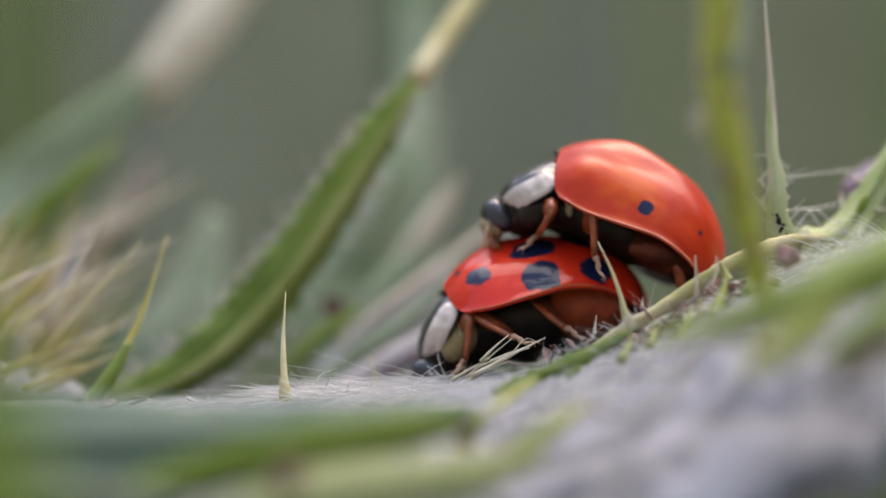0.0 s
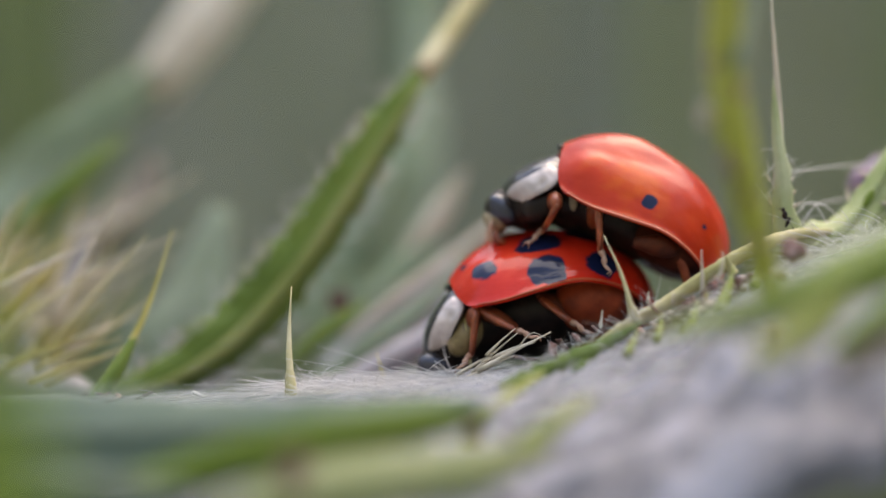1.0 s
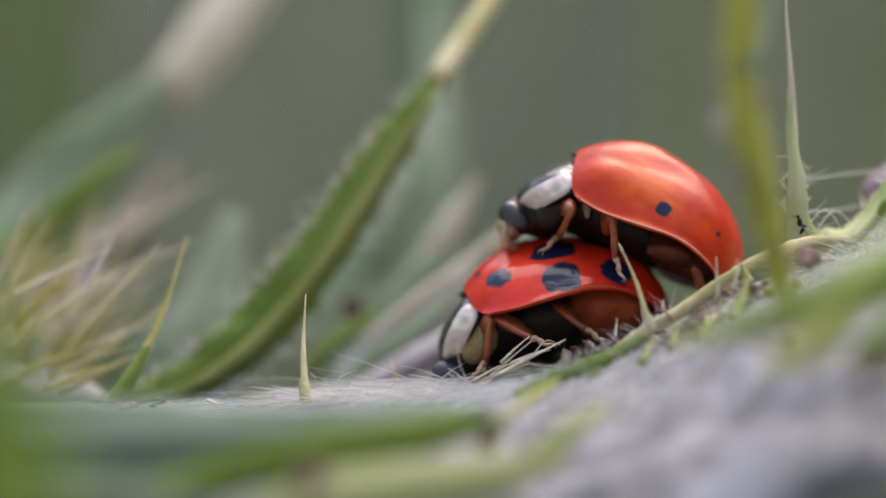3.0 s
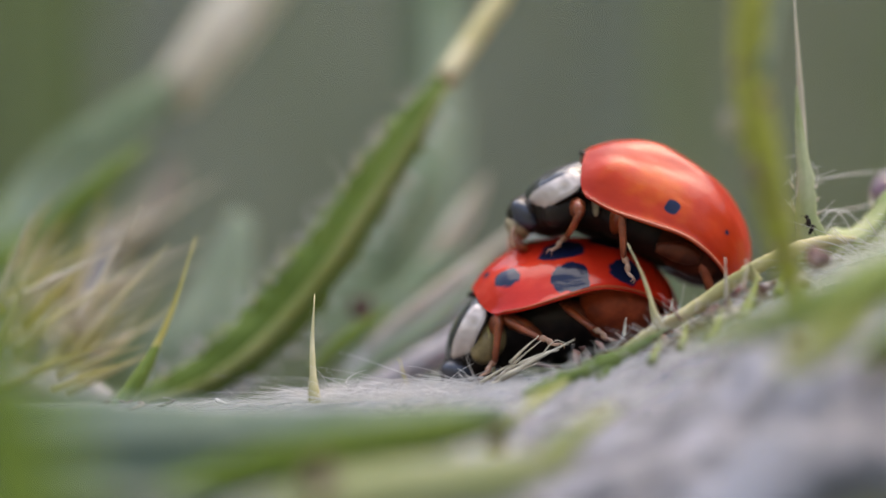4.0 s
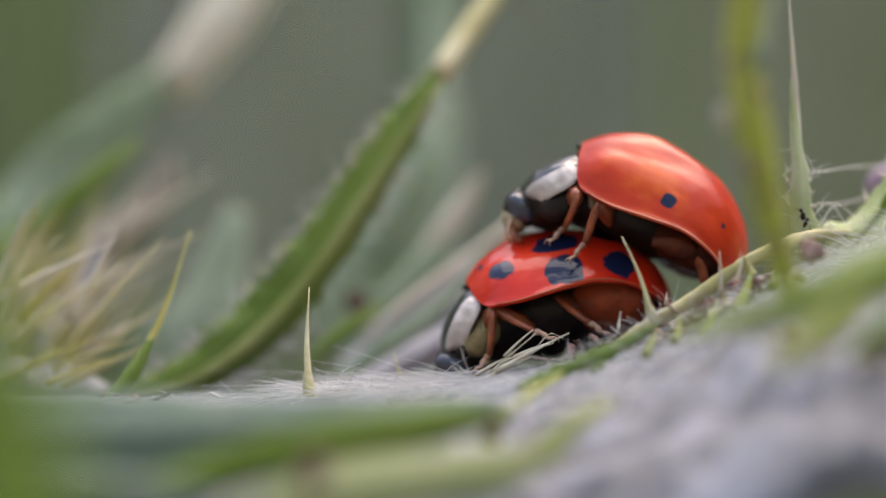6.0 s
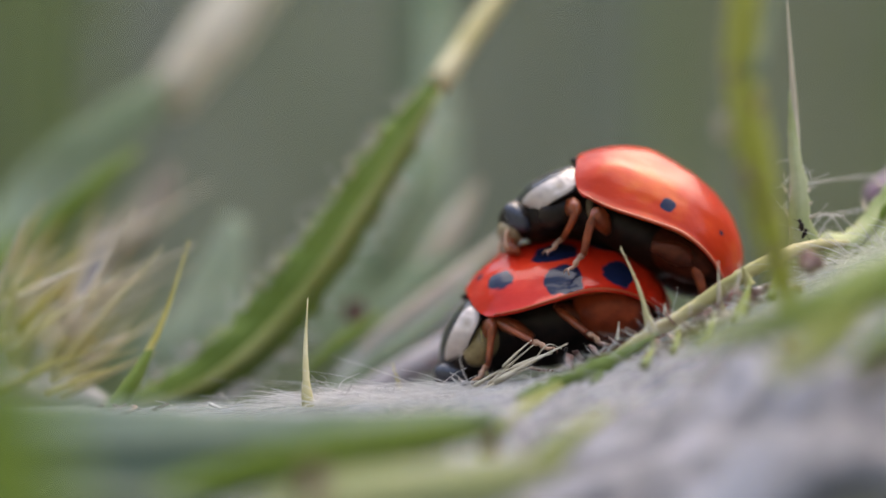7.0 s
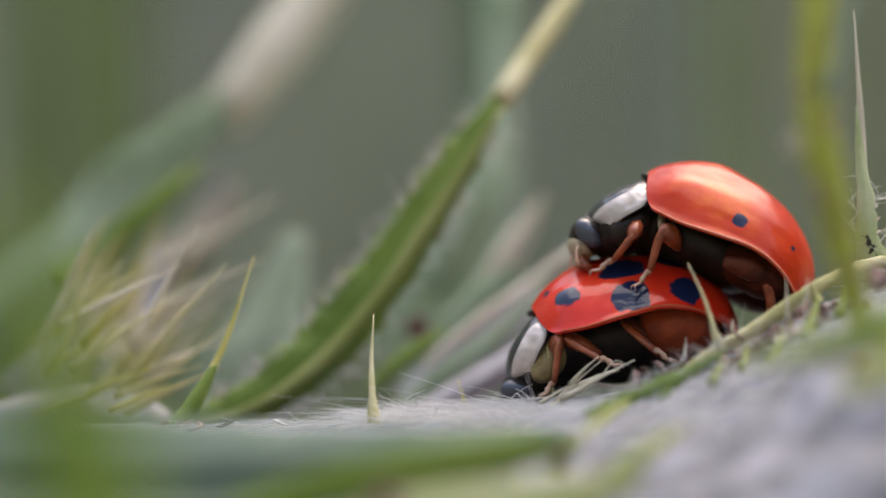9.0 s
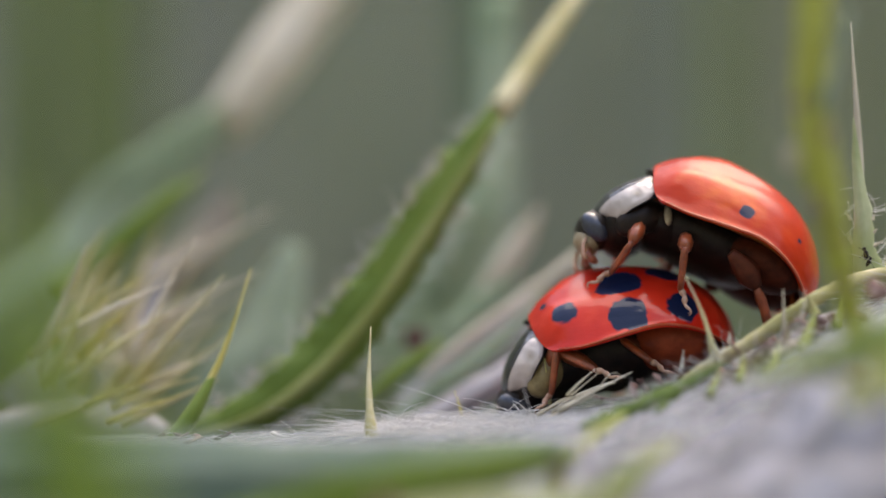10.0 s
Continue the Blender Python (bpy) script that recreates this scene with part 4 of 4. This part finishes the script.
straw((0.56, -1.6, -3.18), (1.67, -1.8, -2.19), 0.05)
straw((0.7, -2.2, -3.12), (2.49, -2, -2.16), 0.075)
straw((0.22, -2, -3.42), (1.59, -2.2, -2.73), 0.07)
straw((1.16, -1.2, -2.75), (2.15, -1.6, -2.36), 0.04)
straw((0.53, 0.2, -2.98), (0.39, -0.3, -1.86), 0.05, M_SPINE_Y)
straw((0.91, -1.9, -2.74), (1.62, -1.7, -2.08), 0.045)
straw((0.19, -1.8, -3.23), (1.16, -1.9, -2.66), 0.055)
straw((0.8, -2, -2.9), (2.12, -2, -2.41), 0.03, M_STRAW)
straw((1.67, -1.6, -2.58), (2.35, -1.8, -2.3), 0.022, M_STRAW, (0, 0, 0.25))
straw((4.89, -2.3, -1.98), (5.91, -2.6, -1.43), 0.04)
straw((5.16, -2.2, -1.63), (6.25, -2.6, -1.84), 0.04)
straw((-6.27, -1, -3.65), (-5.36, -1.5, -4.09), 0.05, M_HAIR)

FLAKES = ((3.13, -2.2, -2.35), (3.38, -2.3, -2.21), (6.52, -3.7, -0.91), (6.22, -3.7, -1.1), (5.97, -3.8, -1.35), (5.74, -3.8, -1.65), (5.46, -3.9, -1.82), (7.11, -3.5, -0.87), (7.04, -3.6, -1.08), (6.84, -3.7, -1.19), (5.56, -3.7, -1.57), (5.25, -4, -1.92), (5.01, -3, -1.63), (2.76, -2, -2.49), (2.53, -2.1, -2.62), (3.62, -2.4, -2.13), (4.17, -2.6, -1.91), (1.84, -1.8, -2.82))
rnd = random.Random(21)
for i in range(86):
    if i < 18:
        x, y = rnd.uniform(1.5, 4.2), rnd.uniform(-2.6, 1.5)
    elif i < 80:
        x, y = rnd.uniform(4.4, 8.2), rnd.uniform(-3.8, -2.3)
    else:
        x, y = rnd.uniform(-9.6, -6.4), rnd.uniform(-1.8, 0.6)
    z = bed_z(x, y) + 0.1
    if i < len(FLAKES):
        x, y, z = FLAKES[i]
    bm = bmesh.new()
    w, l = rnd.uniform(0.08, 0.22), rnd.uniform(0.2, 0.55) + (0.12 if i < len(FLAKES) else 0)
    bmesh.ops.create_cube(bm, size=1.0)
    bmesh.ops.subdivide_edges(bm, edges=bm.edges[:], cuts=1, use_grid_fill=True)
    turn = Euler((rnd.uniform(-0.6, 0.6), rnd.uniform(-0.8, 0.8), rnd.uniform(0, 6.28))).to_matrix()
    for v in bm.verts:
        p = Vector((v.co.x * l, v.co.y * w, v.co.z * 0.05 + 0.3 * w * (v.co.x ** 2) * 2))
        p += 0.05 * Vector((noise.noise(v.co * 3 + Vector((i, 0, 0))), noise.noise(v.co * 3 + Vector((0, i, 0))), 0))
        v.co = (turn @ p + Vector((x, y, z))) * MM
    tagged(part("leaf_flake", bm, M_LITTER if i % 3 or i < 18 or i > 79 else M_STRAW), "tiny dry brown leaf flake on the wool", "flake", "leaf flakes")

for p, r in (((0.58, -11.5, -4.38), (0.2, 0.15, 0.3)), ((-3.43, -20.2, -5.01), (0.34, 0.2, 0.5)), ((8.27, -5, -0.19), (0.27, 0.2, 0.24)), ((7.57, -9, -2.11), (0.12, 0.1, 0.2)), ((-2.82, 9, -1.51), (0.3, 0.2, 0.3))):
    bm = ellipsoid_bm(p, r, None, 14, 10)
    for v in bm.verts:
        v.co += 0.00016 * noise.noise_vector(v.co * 5000)
    tagged(part("seed_crumb", bm, M_LITTER), "shrivelled dark brown seed crumb stuck on the leaf", "crumb", "seed crumbs")

# small dark fly at the foot of the bone-pale spine
fly = tagged(empty("tiny_fly"), "tiny black fly sitting on the woolly spine base", "fly")
part("thorax", ellipsoid_bm((8.25, -0.4, 0.68), (0.07, 0.07, 0.12)), M_BLACK, fly)
part("abdomen", ellipsoid_bm((8.32, -0.4, 0.51), (0.05, 0.05, 0.13), Matrix.Rotation(0.5, 3, "Y")), M_BLACK, fly)
part("head", ellipsoid_bm((8.21, -0.4, 0.83), (0.05, 0.05, 0.05)), M_BLACK, fly)
for a, b in (((8.26, -0.4, 0.71), (8.07, -0.3, 0.85)), ((8.26, -0.4, 0.65), (8.1, -0.3, 0.6)), ((8.29, -0.4, 0.57), (8.46, -0.3, 0.35)), ((8.29, -0.4, 0.62), (8.45, -0.3, 0.57))):
    part("leg", spine_bm(a, b, 0.018, (0, 0, 0.04), 4), M_BLACK, fly)


def wool(name, label, patches, seed, mt=M_HAIR):
    """Cobweb hairs: arcs rising from the leaf face, too many to count."""
    rnd = random.Random(seed)
    verts, faces = [], []
    for x0, x1, y0, y1, count, l0, l1, lift in patches:
        for _ in range(count):
            x, y = rnd.uniform(x0, x1), rnd.uniform(y0, y1)
            p = Vector((x, y, bed_z(x, y) - 0.02))
            a = rnd.uniform(0, 6.283)
            d = Vector((math.cos(a), 0.7 * math.sin(a), rnd.uniform(0.05, lift)))
            l = rnd.uniform(l0, l1)
            curl = Vector((rnd.gauss(0, 0.5), rnd.gauss(0, 0.4), rnd.uniform(-1.4, -0.2) * lift))
            r = rnd.uniform(0.007, 0.015)
            b = len(verts)
            n = 6
            for i in range(n + 1):
                s = i / n
                c = p + (d * s + curl * s * s * 0.6) * l
                c.z = max(c.z, bed_z(c.x, c.y) + 0.01) if i else c.z
                rr = r * (1 - 0.6 * s)
                verts += [(c + Vector((rr, 0, -rr * 0.6))) * MM, (c + Vector((-rr, 0, -rr * 0.6))) * MM, (c + Vector((0, 0, rr))) * MM]
            for i in range(n):
                k = b + 3 * i
                for e in range(3):
                    f = (e + 1) % 3
                    faces.append((k + e, k + f, k + 3 + f, k + 3 + e))
    me = bpy.data.meshes.new(name)
    me.from_pydata(verts, [], faces)
    me.materials.append(mt)
    tagged(new(name, me), label, "wool", kind="stuff")


wool("leaf_wool", "white cobweb wool covering the thistle leaf", [(-4.0, 0.2, -2.4, 0.5, 160, 1.2, 2.8, 0.5), (-3.9, 0.3, -2.5, 2.5, 1300, 0.6, 2.2, 0.3), (-11, -4.0, -2.5, 1.5, 210, 0.5, 1.6, 0.32), (0.3, 4.5, -3.6, -2.2, 300, 0.3, 0.9, 0.1), (0.3, 3.6, -2.6, -1.6, 26, 0.3, 0.7, 0.4), (4.3, 8, -3.9, -2.4, 180, 0.25, 0.7, 0.15),
     (8.6, 11, -2.0, 2.0, 340, 0.5, 1.5, 0.8), (-2, 11, -9, -3, 900, 0.6, 2.0, 0.6)], 31)

wool("leaf_litter", "dry brown and pinkish fibres matted under the leaf margin", [(4.7, 5.9, -3.8, -3.0, 150, 0.2, 0.7, 0.45), (5.9, 7.2, -3.7, -2.9, 120, 0.2, 0.6, 0.45), (2.0, 4.4, -2.4, -1.6, 70, 0.2, 0.5, 0.4)], 61, M_LITTER)


def fringe(name, label, pts, widths, side, count, length, seed, r=0.012):
    """Fine hairs that stand off both margins of a lobe."""
    rnd = random.Random(seed)
    line = curve_pts(pts, 80)
    verts, faces = [], []
    for i in range(count):
        s = rnd.uniform(0.05, 0.98)
        k = int(s * 78) + 1
        d = (line[k + 1] - line[k - 1]).normalized()
        w = (Vector(side) - d * Vector(side).dot(d)).normalized() * (1 if i % 2 else -1)
        p = line[k] + w * lerp_list(widths, s) * rnd.uniform(0.75, 1.0)
        a = (w * rnd.uniform(0.4, 1.0) + d * rnd.uniform(-0.5, 0.8) + Vector((0, rnd.uniform(-0.5, 0.2), 0))).normalized()
        curl = Vector((rnd.gauss(0, 0.3), 0, rnd.gauss(0, 0.3)))
        l = length * rnd.uniform(0.4, 1.2)
        b = len(verts)
        for j in range(5):
            q = j / 4
            c = p + (a * q + curl * q * q) * l
            rr = r * (1 - 0.6 * q)
            verts += [(c + Vector((rr, 0, -rr * 0.6))) * MM, (c + Vector((-rr, 0, -rr * 0.6))) * MM, (c + Vector((0, 0, rr))) * MM]
        for j in range(4):
            k2 = b + 3 * j
            for e in range(3):
                f = (e + 1) % 3
                faces.append((k2 + e, k2 + f, k2 + 3 + f, k2 + 3 + e))
    me = bpy.data.meshes.new(name)
    me.from_pydata(verts, [], faces)
    me.materials.append(M_HAIR)
    tagged(new(name, me), label, "wool", kind="stuff")


fringe("lobe_wool", "white hairs fringing the long green thistle lobe", LONG, LONG_W, (0, 0, 1), 220, 0.55, 41, 0.013)
fringe("spine_wool", "white cobweb hairs round the foot of the tall spine", [(8.86, 0.5, -0.26), (8.41, 0.5, 0.57), (8.27, 0.5, 1.55), (8.19, 0.5, 2.38)], [0.35, 0.27, 0.2, 0.12], (1, 0, 0.2), 22, 0.6, 42, 0.012)
fringe("margin_wool", "fine pale hairs along the leaf margin", [(1.31, -3.5, -3.4), (2.95, -3.5, -2.72), (4.32, -3.2, -2.04), (5.42, -3, -1.42)], [0.25, 0.25, 0.25, 0.25], (0.5, 0.5, 0.6), 120, 0.5, 43, 0.007)
for a, b, sag in (((8.44, 0.6, 1.74), (10.78, 4, 2), 0.05), ((8.46, 0.4, 0.96), (10.71, 4, 1.36), -0.1), ((8.56, 0.2, 0.29), (9.65, 1, 0.64), 0.5), ((8.49, 0.2, 0.64), (9.35, 0.6, 0.5), 0.45)):
    bm = bmesh.new()
    tube(bm, [a, (Vector(a) + Vector(b)) / 2 + Vector((0, 0, sag)), b], [0.014, 0.014], 10, 5)
    tagged(part("silk_thread", bm, M_HAIR), "single white silk thread strung between spines", "thread", "silk threads")

# ---- what moves ----
def body(px, py, pz, pitch, roll, yaw=0.0):
    """A beetle whose head points to the left of the leaf: roll lifts its near side, pitch its head."""
    return (Matrix.Translation(Vector((px, py, pz)) * MM) @ Matrix.Rotation(radians(pitch), 4, "Y")
            @ Matrix.Rotation(radians(180 + yaw), 4, "Z") @ Matrix.Rotation(radians(roll), 4, "X"))


def basis(o, d, up):
    x = d.normalized()
    y = up.cross(x).normalized()
    z = x.cross(y)
    m = Matrix((x, y, z)).transposed().to_4x4()
    m.translation = o * MM
    return m


KNEES = {"front": (-0.1, 0.9, 0.25), "mid": (0.35, 0.75, 0.7), "hind": (-0.2, 0.4, 0.95)}


def leg_rows(legs, which, side, rows, feet, knees=KNEES):
    """Thigh, shin and foot poses in the beetle's own space that keep the foot on its foothold: ankle and toe in the world, by time."""
    hip, fem, tib, tar = legs[(which, side)]
    fr, tr, sr = [], [], []
    for t, m in rows:
        ankle, toe = (m.inverted() @ (Vector(p) * MM) / MM for p in feet(t))
        d = ankle - hip
        reach = min(max(d.length, 0.3), L_FEMUR + L_TIBIA - 0.03)
        a = (L_FEMUR ** 2 - L_TIBIA ** 2 + reach ** 2) / (2 * reach)
        h = math.sqrt(max(L_FEMUR ** 2 - a * a, 0.0))
        u = d.normalized()
        kx, ky, kz = knees[which]
        out = Vector((kx, ky * side, kz))
        out = (out - u * out.dot(u)).normalized()
        knee = hip + u * a + out * h
        end = hip + u * reach
        fr.append((t, basis(hip, knee - hip, out)))
        tr.append((t, basis(knee, end - knee, out)))
        sr.append((t, basis(end, toe - ankle, Vector((0, 0, 1)))))
    walk(fem, fr)
    walk(tib, tr)
    walk(tar, sr)


UP_C, LOW_C = (4.38, 1.3, 0.41), (2.39, 1.3, -1.78)
# seconds, shift right, shift up (mm), pitch, roll
UP_ROWS = [(0, 0, 0, 27, 5), (0.5, -0.03, 0, 27, 5), (1, -0.05, 0, 27, 5), (1.5, -0.06, 0.01, 27, 6.8), (2, -0.04, 0, 27, 5), (2.7, -0.06, 0, 27, 5), (3.8, -0.08, 0.02, 27, 5.9), (4, -0.08, 0.03, 27, 5.9),
           (4.5, -0.06, 0.04, 27, 14.2), (4.8, -0.08, 0.04, 27, 12.4), (4.9, -0.08, 0.09, 27, 6.8), (5, -0.1, 0.17, 27, -1), (5.1, -0.05, 0.04, 27, 12.4), (5.2, -0.02, 0.05, 27, 14.2), (5.3, 0.1, 0.19, 27, -5), (5.5, 0.18, 0.18, 27, -8),
           (5.6, 0.05, 0.05, 27, 15.3), (5.7, 0, 0.06, 27, 4), (6.2, -0.05, 0.02, 27, 6), (6.8, -0.1, -0.02, 27, 5), (6.9, -0.1, -0.02, 27, 9), (7, -0.12, -0.03, 27, 13), (7.3, -0.15, 0.05, 27, 6), (7.5, -0.15, 0.16, 27, 2),
           (7.6, -0.07, 0.17, 27, 0), (7.7, 0.1, 0.05, 27, 25), (7.8, 0.1, 0.05, 27, 15.9), (7.9, 0.15, 0.1, 27, 0), (8, 0.4, 0.16, 27, 23), (8.1, 0.2, 0.06, 27, 3), (8.2, 0.2, 0.06, 27, 12.4), (8.3, 0.28, 0.21, 27, 24),
           (8.4, 0.2, 0, 27, 19.2), (8.5, 0.13, -0.03, 27, 10.6), (8.7, 0.05, -0.05, 27, 12.4), (9, 0, -0.03, 27, 13.3), (9.2, 0.1, -0.03, 27, 14.2), (9.3, 0.2, 0, 27, 6.8), (9.4, 0.25, 0.1, 27, 20.3), (9.5, 0.28, 0.12, 27, 18.6),
           (9.6, 0.25, 0.19, 27, 3), (9.7, 0.37, 0.2, 27, 23.7), (9.8, 0.2, 0.28, 27, 15.9), (9.9, 0.2, 0.3, 27, 16.5), (10, 0.2, 0.38, 27, 16.8)]
LOW_ROWS = [(0, 0, 0, 0), (2.7, 0, 0, 0), (3.8, 0, 0, 0), (5.7, -0.02, 0.02, 0), (7, 0, 0.04, 0), (7.5, -0.04, 0.05, 0), (7.6, -0.04, 0.05, 1), (7.7, -0.03, 0.04, -9), (7.9, -0.03, 0.05, 0), (8, -0.03, 0.08, -6), (8.1, 0, 0.05, 0), (8.3, 0, 0.05, -10), (8.5, 0.03, 0.05, 0), (9, 0.02, 0.03, 0), (9.3, 0.02, 0.02, 0), (9.5, 0.01, -0.1, -6), (9.6, 0.01, 0.03, 0), (9.7, 0.0, 0.04, -10), (10, -0.01, 0.08, -6)]


def motions():
    up = [(t, body(UP_C[0] + dx, UP_C[1], UP_C[2] + dz, p, r)) for t, dx, dz, p, r in UP_ROWS]
    low = [(t, body(LOW_C[0] + dx, LOW_C[1], LOW_C[2] + dz, -8, 17 + r)) for t, dx, dz, r in LOW_ROWS]
    walk(UPPER, up)
    walk(LOWER, low)
    m0 = low[0][1]

    def hold(x, z, side, ahead=-0.3, outw=0.25):
        """Ankle and toe on the lower beetle's back, a little clear of the shell."""
        th = rise(x, z)
        p = shell_pt(x, th if side > 0 else math.pi - th) + Vector((0, 0.12 * side, 0.16))
        th2 = th - outw
        q = shell_pt(x + ahead, th2 if side > 0 else math.pi - th2) + Vector((0, 0.07 * side, 0.07))
        return m0 @ (p * MM) / MM, m0 @ (q * MM) / MM

    rear, fore = ((3.71, -0.5, -0.15), (3.9, -0.75, -0.71)), ((2.91, -0.4, 0.01), (2.41, -0.75, -0.54))
    early, later, late = ((2.34, 0.3, 0.35), (2.08, 0.1, 0.1)), ((2.41, 0.2, 0.4), (2.17, 0, 0.18)), ((2.03, 0.2, 0.26), (1.72, 0.1, 0.07))
    holds = {("front", 1): lambda t: early if t <= 5.6 else later if t < 8.15 else late, ("front", -1): lambda t: hold(0.6, 1.6, -1), ("mid", 1): lambda t: rear if t <= 5.6 or t >= 9.4 else fore, ("mid", -1): lambda t: hold(-0.9, 1.1, -1),
             ("hind", 1): lambda t: ((5.9, 0.2, -1.15), (6.05, 0.0, -1.5)), ("hind", -1): lambda t: ((5.87, 3.2, -0.55), (6.09, 3.5, -0.83))}
    for (which, side), feet in holds.items():
        leg_rows(UP_LEGS, which, side, up, feet)
    low_knees = {"front": (-0.2, 0.8, 0.2), "mid": (1.0, 0.5, 0.55), "hind": (0.9, 0.4, 0.6)}
    stands = {("front", 1): ((0.56, -0.2, -2.73), (0.33, -0.5, -3.01)), ("front", -1): ((0.65, 3, -2.88), (0.44, 3.3, -3.09)), ("mid", 1): ((1.65, -0.8, -2.14), (2.1, -1.1, -2.32)), ("mid", -1): ((2.06, 3.6, -2.67), (2.35, 4, -2.82)),
              ("hind", 1): ((2.99, -0.4, -1.93), (3.32, -0.6, -2.15)), ("hind", -1): ((3.9, 3.6, -2.25), (4.19, 4, -2.39))}
    for (which, side), foot in stands.items():
        leg_rows(LOW_LEGS, which, side, low, lambda t, f=foot: f, low_knees)


motions()
